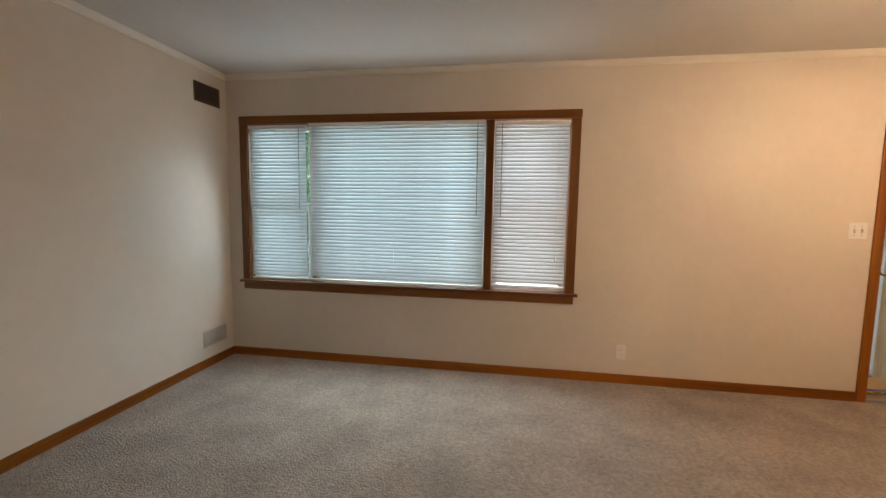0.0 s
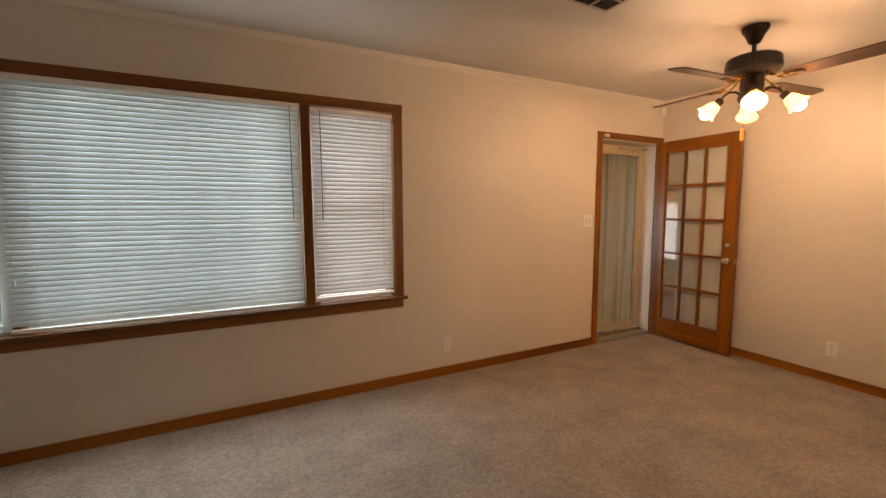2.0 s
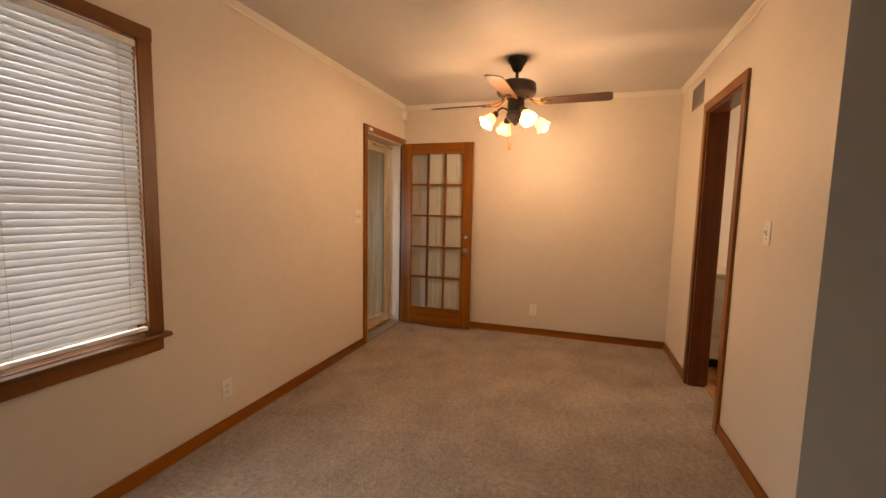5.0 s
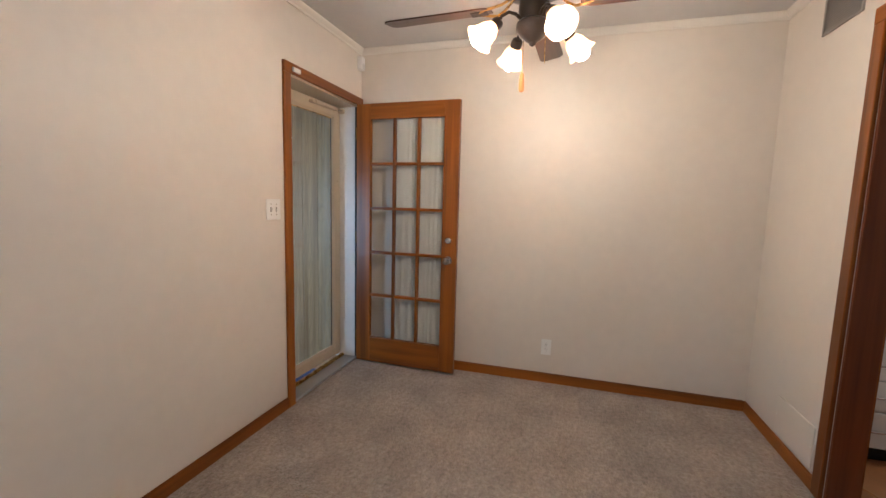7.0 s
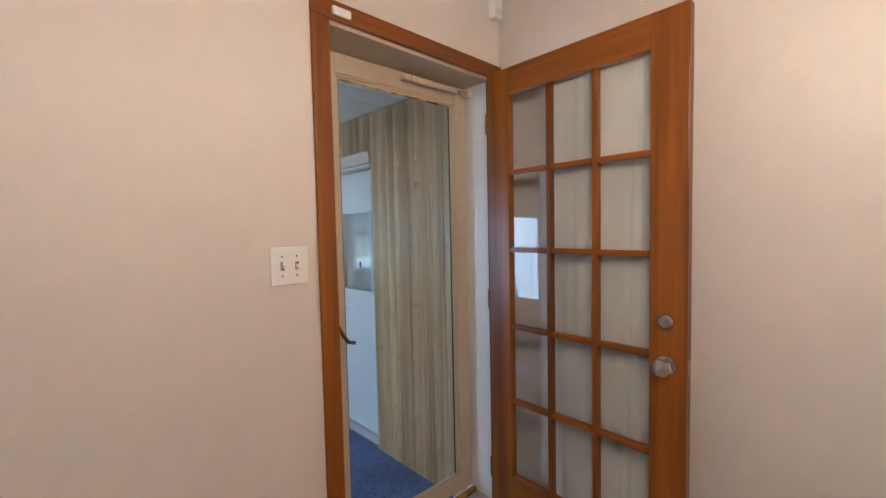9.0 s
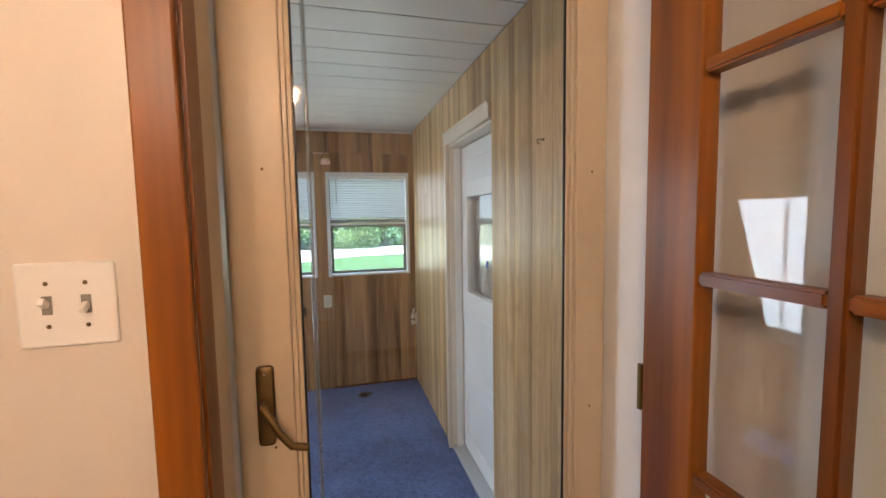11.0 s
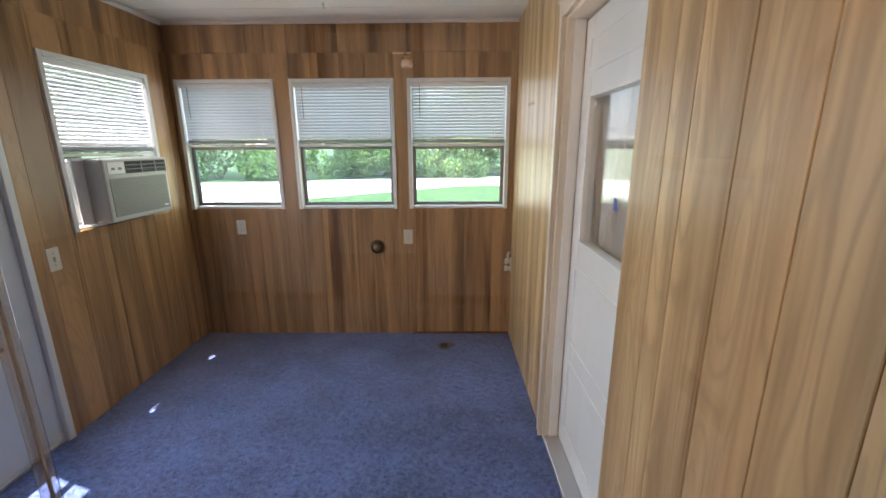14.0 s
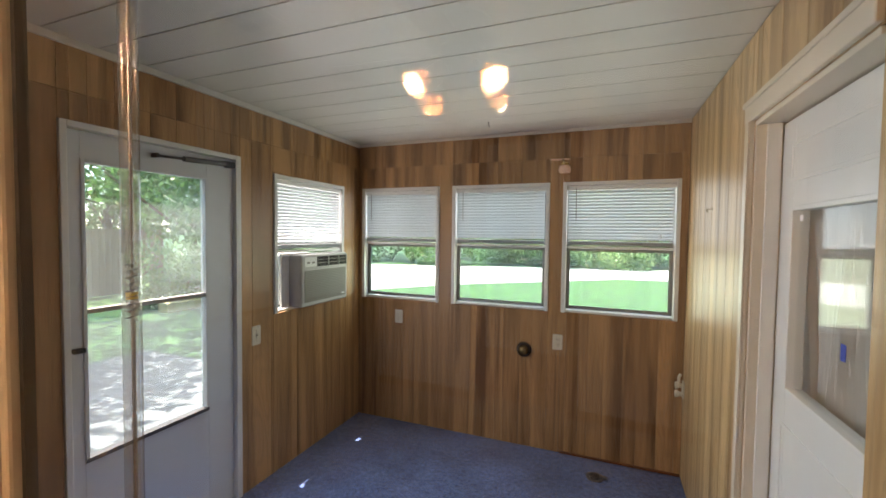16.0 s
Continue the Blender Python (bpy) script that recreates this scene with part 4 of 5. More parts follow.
def south_doorway():
    r = tagged(new("door_2"), "cased doorway in dark orange stained wood, no door shown", "doorway", kind="structure")
    r.matrix_basis = pose(0, SY, 0, 0, 0, 180)
    x0, x1 = -DOOR_S[1], -DOOR_S[0]
    casing_set(r, x0, x1, 0, DOOR_S[3], 0.066, M_TRIM, M_TRIMX)
    casing_set(r, x0, x1, 0.01, DOOR_S[3], 0.066, M_TRIM, M_TRIMX, 0.138)
    # jambs in a darker tone than the casing
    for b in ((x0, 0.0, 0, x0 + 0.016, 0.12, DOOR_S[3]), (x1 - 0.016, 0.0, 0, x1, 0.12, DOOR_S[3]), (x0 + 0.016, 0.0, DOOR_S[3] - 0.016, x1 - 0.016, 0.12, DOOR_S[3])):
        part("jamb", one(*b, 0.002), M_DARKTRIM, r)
    return r


south_doorway()


def porch_door():
    """Grey-white outer storm door of the porch, shut; local x along the wall, y outwards."""
    y0, y1, z0, z1 = DOOR_W
    r = root("porch_door", "closed grey-white storm door with two stacked panes", "door", (SWX, y0, SFL), 90)
    w, h = y1 - y0, z1 - z0
    fr = tagged(new("door_3"), "white painted frame round the porch door", "door frame", kind="structure")
    fr.matrix_basis = pose(SWX, y0, SFL, 0, 0, 90)
    for b in ((0.001, -0.012, 0.001, 0.026, 0.09, h - 0.001), (w - 0.036, -0.012, 0.001, w - 0.001, 0.09, h - 0.001), (0.026, -0.012, h - 0.026, w - 0.036, 0.09, h - 0.001)):
        part("jamb", one(*b, 0.003), M_WHITE, fr)
    part("threshold", one(0.026, 0.0, 0.0, w - 0.036, 0.1, 0.02, 0.004), M_ALU, fr)
    a, b, t0, t1 = 0.030, w - 0.040, 0.012, 0.045
    g0, g1, zb, zm, zt = 0.078, 0.652, 0.61, 1.238, 1.868
    part("stile", one(a, t0, 0.024, g0, t1, h - 0.03, 0.003), M_PORCHDOOR, r)
    part("stile", one(g1, t0, 0.024, b, t1, h - 0.03, 0.003), M_PORCHDOOR, r)
    part("top_rail", one(g0, t0 + 0.001, zt, g1, t1, h - 0.03, 0.002), M_PORCHDOOR, r)
    k = part("kick_panel", one(g0, t0 + 0.001, 0.024, g1, t1, zb, 0.002), M_PORCHDOOR, r)
    for nm, q in (("glass_frame", (g0, t0 - 0.006, zb, g0 + 0.014, t1, zt)), ("glass_frame", (g1 - 0.014, t0 - 0.006, zb, g1, t1, zt)), ("glass_frame", (g0 + 0.014, t0 - 0.006, zt - 0.014, g1 - 0.014, t1, zt))):
        part(nm, one(*q, 0.002), M_PORCHDOOR, r)
    part("meeting_rail", one(g0 + 0.014, t0 - 0.004, zm - 0.010, g1 - 0.014, t1, zm + 0.010, 0.002), M_ACGRILL, r, "grey meeting rail")
    part("lower_rail", one(g0 + 0.002, t0 - 0.009, zb - 0.008, g1 - 0.002, t1, zb + 0.012, 0.002), M_GREYMETAL, r, "dark grey lower glass rail")
    pane("pane", g0 + 0.012, g1 - 0.012, t0 + 0.012, zm + 0.008, zt - 0.012, r, "", M_HAZED)
    pane("pane", g0 + 0.012, g1 - 0.012, t0 + 0.020, zb + 0.010, zm - 0.008, r, "hazy lower pane", M_FILM)
    part("closer_tube", rod([(0.50, -0.02, h - 0.075), (0.74, -0.02, h - 0.062)], 0.014, 12), M_GREYMETAL, r, "dark closer tube", True)
    part("closer_rod", rod([(0.36, -0.02, h - 0.082), (0.50, -0.02, h - 0.075)], 0.006, 8), M_BLACK, r)
    part("closer_bracket", one(0.74, -0.03, h - 0.08, 0.80, -0.005, h - 0.045, 0.003), M_BLACK, r)
    part("closer_bracket", one(0.36, -0.028, h - 0.09, 0.375, 0.012, h - 0.070, 0.002), M_BLACK, r)
    part("handle", one(0.035, -0.018, 1.075, 0.075, 0.012, 1.095, 0.004), M_BLACK, r, "small black latch handle")
    return r


M_PORCHDOOR = mat("porch_door_paint", (0.62, 0.64, 0.66), 0.4, var=0.03, scale=15, bump=0.05, stain=0.08)
M_GREYMETAL = mat("grey_metal", (0.10, 0.10, 0.105), 0.4, 0.6, var=0.08)
porch_door()


def white_door():
    """Half-glazed white door set back in the pale wall; local x runs towards -y, y outwards."""
    y0, y1, z0, z1 = DOOR_E
    w, h = y1 - y0, z1 - z0
    fr = tagged(new("door_4"), "white painted casing and deep jamb round the door", "door frame", kind="structure")
    fr.matrix_basis = pose(SEX, y1, SFL, 0, 0, -90)
    part("casing", one(-0.062, -0.016, 0.001, -0.001, 0.0, h + 0.002, 0.004), M_CREAM, fr)
    part("casing_bead", one(-0.012, -0.022, 0.001, 0.0, -0.016, h + 0.001, 0.003), M_CREAM, fr)
    part("head_casing", one(-0.066, -0.017, h + 0.002, w, 0.0, h + 0.068, 0.004), M_CREAM, fr)
    part("head_bead", one(-0.068, -0.024, h + 0.060, w, -0.017, h + 0.078, 0.003), M_CREAM, fr)
    for q in ((0.001, 0.0, 0.001, 0.018, 0.13, h - 0.001), (w - 0.014, 0.008, 0.001, w - 0.001, 0.13, h - 0.001), (0.018, 0.0, h - 0.018, w - 0.014, 0.13, h - 0.001)):
        part("jamb", one(*q, 0.002), M_CREAM, fr)
    part("door_stop", one(0.018, 0.03, 0.0, 0.030, 0.072, h - 0.018, 0.002), M_WHITE, fr)
    part("threshold", one(0.018, 0.0, 0.0, w - 0.014, 0.13, 0.025, 0.004), M_ALU, fr)
    r = root("half_glazed_door", "closed white panelled door with a curtained pane", "door", (SEX + 0.078, y1 - 0.02, SFL + 0.03), -90)
    W, H, T = w - 0.038, h - 0.055, 0.04
    g0, g1, za, zb = 0.105, W - 0.105, 1.040, 1.655
    part("stile", one(0, 0, 0, g0, T, H, 0.003), M_WHITE, r)
    part("stile", one(g1, 0, 0, W, T, H, 0.003), M_WHITE, r)
    part("top_rail", one(g0, 0.0005, zb, g1, T, H, 0.002), M_WHITE, r)
    part("lower_panel", one(g0, 0.0005, 0, g1, T, za, 0.002), M_WHITE, r)
    for q in ((g0, -0.007, za, g0 + 0.016, T, zb), (g1 - 0.016, -0.007, za, g1, T, zb), (g0 + 0.016, -0.007, za, g1 - 0.016, T, za + 0.016), (g0 + 0.016, -0.007, zb - 0.016, g1 - 0.016, T, zb)):
        part("glass_bead", one(*q, 0.003), M_WHITE, r)

    def moulding(a0, a1, b0, b1):
        bm = bmesh.new()
        for q in ((a0, b0, a0 + 0.014, b1), (a1 - 0.014, b0, a1, b1), (a0 + 0.014, b0, a1 - 0.014, b0 + 0.014), (a0 + 0.014, b1 - 0.014, a1 - 0.014, b1)):
            box(bm, q[0], -0.0035, q[1], q[2], 0.002, q[3], 0.0015)
        return bm
    part("moulding", moulding(0.075, W - 0.075, 1.735, H - 0.075), M_WHITE, r)
    part("moulding", moulding(0.075, W - 0.075, 0.55, 0.93), M_WHITE, r)
    part("moulding", moulding(0.075, W - 0.075, 0.10, 0.47), M_WHITE, r)
    pane("pane", g0 + 0.014, g1 - 0.014, 0.014, za + 0.014, zb - 0.014, r)
    part("tape", one(g0 + 0.30, 0.0125, za + 0.19, g0 + 0.325, 0.0138, za + 0.235), M_BLUETAPE, r, "scrap of blue tape")
    part("sticker", one(g0 + 0.022, 0.0125, zb - 0.05, g0 + 0.042, 0.0138, zb - 0.03), M_PLASTIC, r, "small white sticker")
    curtain("pane_curtain", "gathered grey curtain behind the white door glass", (SEX + 0.162, y1 - 0.10, SFL + 0.03 + zb + 0.03), -90, g1 - g0 + 0.06, zb - za + 0.1, M_GREYCURT, 17, 0.034, 8)
    return r


white_door()


def conditioner():
    """Window air conditioner: face with louvres, body out through the wall, folding side wing."""
    r = root("air_conditioner", "grey-white window air conditioner resting on the sill", "air conditioner", (SWX, W_W[0], W_W[2] + 0.024), 90)
    x0, x1, h = 0.135, 0.654, 0.355
    part("body", one(x0 + 0.01, 0.0, 0.004, x1 - 0.01, 0.40, h - 0.01, 0.006), M_ACBODY, r)
    bm = one(x0, -0.11, 0.0, x1, 0.0, h, 0.012)
    face = part("front", bm, M_ACFACE, r)
    part("grille_back", one(x0 + 0.03, -0.1125, 0.03, x1 - 0.03, -0.109, 0.245), M_ACGRILL, face)
    for i in range(17):
        z = 0.036 + i * 0.0122
        part("grille_bar", one(x0 + 0.028, -0.1165, z, x1 - 0.028, -0.1120, z + 0.006, 0.0015), M_ACGRILL, face)
    for i, (a, b) in enumerate(((0.03, 0.15), (0.16, 0.28), (0.29, 0.40), (0.41, 0.500))):
        if i == 0:
            c = part("control_panel", one(x0 + a, -0.1135, 0.27, x0 + b, -0.109, 0.335, 0.002), M_PLASTIC, face)
            for kx in (0.035, 0.085):
                part("button", one(x0 + a + kx - 0.012, -0.1155, 0.292, x0 + a + kx + 0.012, -0.113, 0.306, 0.001), M_ACGRILL, c)
            continue
        # flat dark sheet in place of a hollow, its shade put into the colour
        part("vent_shade", one(x0 + a, -0.1118, 0.268, x0 + b, -0.109, 0.338), M_DARK, face)
        for k in range(2):
            bm = one(-(b - a) / 2, -0.009, -0.0012, (b - a) / 2, 0.0, 0.0012)
            bmesh.ops.transform(bm, matrix=Matrix.Translation((x0 + (a + b) / 2, -0.110, 0.290 + k * 0.024)) @ Matrix.Rotation(radians(-25), 4, "X"), verts=bm.verts)
            part("louvre", bm, M_ACBODY, face)
        part("divider", one(x0 + b, -0.1165, 0.266, x0 + b + 0.008, -0.109, 0.340, 0.001), M_ACBODY, face)
    part("badge", one(x1 - 0.085, -0.1172, 0.045, x1 - 0.045, -0.116, 0.055), M_PLASTIC, face)
    # folding wing with pleats
    bm = bmesh.new()
    n, a, b = 8, 0.060, x0 + 0.008
    cols = []
    for i in range(n + 1):
        x, y = a + (b - a) * i / n, (0.006 if i % 2 else -0.010)
        cols.append([bm.verts.new((x, y + d, z)) for d in (0, 0.003) for z in (0.002, h - 0.01)])
    for p, q in zip(cols, cols[1:]):
        bm.faces.new((p[0], q[0], q[1], p[1]))
        bm.faces.new((p[2], p[3], q[3], q[2]))
        bm.faces.new((p[1], q[1], q[3], p[3]))
        bm.faces.new((p[0], p[2], q[2], q[0]))
    part("side_wing", bm, M_PLASTIC, r, "pleated folding side wing")
    part("wing_frame", one(0.062, -0.014, h - 0.01, 0.655, 0.012, h + 0.006, 0.002), M_PLASTIC, r)
    return r


conditioner()


def drawer_base():
    """Kitchen base unit seen through the doorway: carcass on a dark plinth, four drawer fronts with bar pulls."""
    r = root("drawer_cabinet", "white painted kitchen cabinet with four drawers under a worktop", "cabinet", (3.80, 0.84, 0.008), -90)
    w, d = 0.52, 0.468
    part("body", one(0, 0.02, 0.085, w, d, 0.79, 0.003), M_CABINET, r)
    part("plinth", one(0.0, 0.07, 0, w, d, 0.084), M_DARK, r, "dark recessed plinth")
    for z0, z1 in ((0.095, 0.285), (0.292, 0.452), (0.459, 0.619), (0.626, 0.775)):
        f = part("drawer", one(0.012, 0.0, z0, w - 0.012, 0.019, z1, 0.005), M_CABINET, r)
        zc, xc = (z0 + z1) / 2, w / 2
        part("handle", rod([(xc - 0.055, 0.0, zc), (xc - 0.05, -0.022, zc), (xc + 0.05, -0.022, zc), (xc + 0.055, 0.0, zc)], 0.005, 8), M_STEEL, f, "brushed metal pull", True)
    thing("worktop", one(3.785, -0.49, 0.80, EX - 0.004, 0.845, 0.835, 0.005), M_STORM, "pale worktop lying along the drawer cabinets", "worktop")
    copy_thing(r, pose(3.80, 0.31, 0.008, 0, 0, -90))


drawer_base()


# ---- ceiling fan ----
def ceiling_fan():
    r = root("ceiling_fan", "dark bronze ceiling fan with four lit amber shades", "ceiling fan", FAN)
    part("canopy", lathe([(0.072, 0), (0.073, -0.018), (0.066, -0.032), (0.050, -0.055), (0.040, -0.080), (0.030, -0.098), (0.016, -0.104)], 32), M_BRONZE, r, "", True)
    part("downrod", rod([(0, 0, -0.10), (0, 0, -0.175)], 0.0125, 14), M_BRONZE, r, "", True)
    part("motor", lathe([(0.02, -0.168), (0.09, -0.172), (0.132, -0.182), (0.145, -0.195), (0.147, -0.225), (0.147, -0.262), (0.140, -0.272), (0.120, -0.280), (0.085, -0.288), (0.05, -0.295)], 40), M_BRONZE, r, "", True)
    for i in range(28):
        a = 2 * math.pi * i / 28
        bm = one(-0.004, -0.0015, -0.018, 0.004, 0.0015, 0.018)
        bmesh.ops.transform(bm, matrix=Matrix.Rotation(a, 4, "Z") @ Matrix.Translation((0, -0.1465, -0.240)), verts=bm.verts)
        part("motor_slot", bm, M_DARK, r)
    part("switch_housing", lathe([(0.05, -0.290), (0.062, -0.300), (0.064, -0.36), (0.058, -0.395), (0.070, -0.405), (0.072, -0.43), (0.056, -0.455), (0.030, -0.475), (0.016, -0.482), (0.012, -0.492), (0.004, -0.497)], 32), M_BRONZE, r, "", True)
    for k in range(4):
        az = radians(86 + 90 * k)
        rot = Matrix.Rotation(az, 4, "Z")
        # bracket: two curling arms and a plate under the blade
        for s in (-1, 1):
            pts = [(0.085, 0.010 * s, -0.290), (0.13, 0.030 * s, -0.325), (0.165, 0.042 * s, -0.338), (0.20, 0.032 * s, -0.337), (0.235, 0.012 * s, -0.336)]
            part("blade_arm", rod([rot @ Vector(p) for p in pts], 0.006, 8), M_BRASS, r, "", True)
        bm = one(0.20, -0.022, -0.3405, 0.275, 0.022, -0.335, 0.0025)
        bmesh.ops.transform(bm, matrix=rot, verts=bm.verts)
        part("blade_plate", bm, M_BRONZE, r)
        # blade: rounded board, pitched
        out = []
        for i in range(40):
            f = i / 39
            x = 0.185 + 0.500 * f
            wdt = 0.053 + 0.012 * f
            if f > 0.9:
                wdt *= math.sqrt(max(0.0, 1 - ((f - 0.9) / 0.1) ** 2)) * 0.35 + 0.65
            if f < 0.08:
                wdt *= 0.7 + 0.3 * f / 0.08
            out.append((x, wdt))
        bm = bmesh.new()
        lo = [bm.verts.new((x, y, -0.003)) for x, y in out] + [bm.verts.new((x, -y, -0.003)) for x, y in reversed(out)]
        hi = [bm.verts.new((v.co.x, v.co.y, 0.003)) for v in lo]
        bm.faces.new(lo)
        bm.faces.new(list(reversed(hi)))
        for i in range(len(lo)):
            j = (i + 1) % len(lo)
            bm.faces.new((lo[i], hi[i], hi[j], lo[j]))
        bmesh.ops.transform(bm, matrix=Matrix.Translation((0, 0, -0.330)) @ Matrix.Rotation(radians(-11), 4, "X"), verts=bm.verts)
        ob = part("blade", bm, M_BLADE, r, "dark stained wooden blade")
        ob.rotation_euler = (0, 0, az)
    for k in range(4):
        az = radians(31 + 90 * k)
        rot = Matrix.Rotation(az, 4, "Z")
        pts = [(0.050, 0, -0.400), (0.080, 0, -0.378), (0.112, 0, -0.374), (0.142, 0, -0.394), (0.156, 0, -0.418)]
        arm = part("lamp_arm", rod([rot @ Vector(p) for p in pts], 0.007, 10), M_BRONZE, r, "", True)
        tilt = rot @ Matrix.Translation((0.158, 0, -0.420)) @ Matrix.Rotation(radians(-46), 4, "Y")
        part("socket", lathe([(0.012, 0.012), (0.022, 0.006), (0.026, -0.006), (0.026, -0.030), (0.020, -0.034)], 20, m=tilt), M_BRONZE, arm, "", True)
        prof = [(0.020, -0.020), (0.030, -0.034), (0.040, -0.052), (0.044, -0.072), (0.050, -0.092), (0.064, -0.112), (0.061, -0.112), (0.047, -0.092), (0.041, -0.072), (0.037, -0.053), (0.027, -0.036), (0.017, -0.023)]
        bm = bmesh.new()
        rings = [[bm.verts.new((rr * (1 + (0.03 * math.cos(6 * 2 * math.pi * i / 30) if z < -0.1 else 0)) * math.cos(2 * math.pi * i / 30), rr * math.sin(2 * math.pi * i / 30), z)) for i in range(30)] for rr, z in prof]
        for a, b in zip(rings, rings[1:] + rings[:1]):
            for i in range(30):
                bm.faces.new((a[i], a[(i + 1) % 30], b[(i + 1) % 30], b[i]))
        bmesh.ops.transform(bm, matrix=tilt, verts=bm.verts)
        sh = part("shade", bm, M_SHADE, arm, "amber frosted glass bell shade", True)
        sh.visible_shadow = False
        bulb = part("bulb", lathe([(0.010, -0.034), (0.014, -0.045), (0.026, -0.068), (0.034, -0.090), (0.036, -0.108), (0.030, -0.128), (0.016, -0.139), (0.002, -0.142)], 20, m=tilt), M_BULB, arm, "glowing warm bulb", True)
        bulb.visible_shadow = False
        ld = bpy.data.lights.new("fan_lamp", "POINT")
        ld.energy, ld.color, ld.shadow_soft_size = FAN_W, (1.0, 0.60, 0.30), 0.035
        lamp = new("fan_lamp", ld)
        lamp.matrix_world = Matrix.Translation(FAN) @ tilt @ Matrix.Translation((0, 0, -0.085))
    chain = [(0.0, 0.040, -0.44), (0.0, 0.038, -0.47), (0.0, 0.038, -0.605)]
    part("pull_chain", rod(chain, 0.0016, 6), M_BRASS, r)
    part("pull", lathe([(0.003, -0.600), (0.009, -0.607), (0.011, -0.64), (0.012, -0.672), (0.009, -0.680), (0.003, -0.682)], 14, m=Matrix.Translation((0, 0.038, 0))), M_PULL, r, "turned orange wooden pull", True)
    part("pull_chain", rod([(0.03, -0.05, -0.45), (0.03, -0.052, -0.56)], 0.0014, 6), M_BRASS, r)
    return r


ceiling_fan()


# ---- plates, vents and small fittings ----
def plate(name, label, loc, rz, gangs=1, kind="switch", m=None, w=0.072, h=0.118):
    """Cover plate with toggles or sockets; local y points into the wall."""
    m = m or M_PLASTIC
    W = w + 0.046 * (gangs - 1)
    r = root(name, label, "switch" if kind == "switch" else "outlet", loc, rz)
    part("cover_plate", one(-W / 2, -0.006, -h / 2, W / 2, 0, h / 2, 0.0035), m, r)
    for g in range(gangs):
        x = (g - (gangs - 1) / 2) * 0.046
        if kind == "switch":
            part("toggle_slot", one(x - 0.006, -0.0068, -0.013, x + 0.006, -0.005, 0.013), M_ACGRILL, r)
            bm = one(-0.004, -0.016, -0.005, 0.004, 0, 0.005, 0.0015)
            bmesh.ops.transform(bm, matrix=Matrix.Translation((x, -0.006, 0)) @ Matrix.Rotation(radians(30 if g % 2 else -30), 4, "X"), verts=bm.verts)
            part("toggle", bm, m, r)
            zz = (0.030, -0.030)
        elif kind == "outlet":
            for s in (-0.0195, 0.0195):
                f = part("socket_face", lathe([(0.0165, 0), (0.0160, 0.0022), (0.0145, 0.0026)], 20, m=Matrix.Translation((x, -0.006, s)) @ Matrix.Rotation(radians(90), 4, "X")), m, r)
                for dx in (-0.0062, 0.0062):
                    part("slot", one(x + dx - 0.0012, -0.0092, s - 0.001, x + dx + 0.0012, -0.0085, s + 0.007), M_DARK, f)
                part("slot", one(x - 0.002, -0.0092, s - 0.010, x + 0.002, -0.0085, s - 0.006), M_DARK, f)
            zz = (0.0,)
        else:
            zz = (0.042, -0.042)
        for z in zz:
            part("screw", lathe([(0.0032, 0), (0.0022, 0.0014)], 8, m=Matrix.Translation((x, -0.006, z)) @ Matrix.Rotation(radians(90), 4, "X")), M_OLDBRASS if kind == "switch" else m, r)
    return r


plate("light_switch", "white double toggle switch plate beside the door", (3.217, NY, 1.242), 0, 2)
plate("light_switch", "white single toggle switch plate near the doorway", (2.23, SY, 1.245), 180, 1)
plate("wall_outlet", "white double outlet low on the wall below the window", (1.685, NY, 0.250), 0, 1, "outlet")
plate("wall_outlet", "cream double outlet low on the plain wall", (EX, 2.262, 0.268), -90, 1, "outlet")
plate("wall_outlet", "white outlet on the panelling under the window", (2.204, SNY, 0.686), 0, 1, "outlet", None, 0.070, 0.112)
plate("wall_outlet", "ivory outlet on the panelling beside the vent pipe", (3.492, SNY, 0.608), 0, 1, "outlet", M_IVORY, 0.070, 0.112)
plate("light_switch", "ivory switch plate between porch door and window", (SWX, 5.752, 0.742), 90, 1, "switch", M_IVORY, 0.068, 0.118)


def wall_vent(name, label, loc, rz, w, h, m, slats, dark=True, vertical=False):
    r = root(name, label, "vent", loc, rz)
    f = 0.014
    part("backing", one(-w / 2 + f, -0.004, -h / 2 + f, w / 2 - f, 0.0, h / 2 - f), M_DARK if dark else m, r)
    bm = bmesh.new()
    for q in ((-w / 2, -h / 2, -w / 2 + f, h / 2), (w / 2 - f, -h / 2, w / 2, h / 2), (-w / 2 + f, -h / 2, w / 2 - f, -h / 2 + f), (-w / 2 + f, h / 2 - f, w / 2 - f, h / 2)):
        box(bm, q[0], -0.010, q[1], q[2], 0, q[3], 0.002)
    part("frame", bm, m, r)
    for i in range(slats):
        if vertical:
            x = -w / 2 + f + (w - 2 * f) * (i + 0.5) / slats
            bm = one(x - 0.0012, -0.009, -h / 2 + f, x + 0.0012, -0.002, h / 2 - f)
        else:
            z = -h / 2 + f + (h - 2 * f) * (i + 0.5) / slats
            bm = one(-w / 2 + f, -0.0085, -0.0011, w / 2 - f, 0.0035, 0.0011)
            bmesh.ops.transform(bm, matrix=Matrix.Translation((0, -0.003, z)) @ Matrix.Rotation(radians(35), 4, "X"), verts=bm.verts)
        part("slat", bm, m, r)
    return r


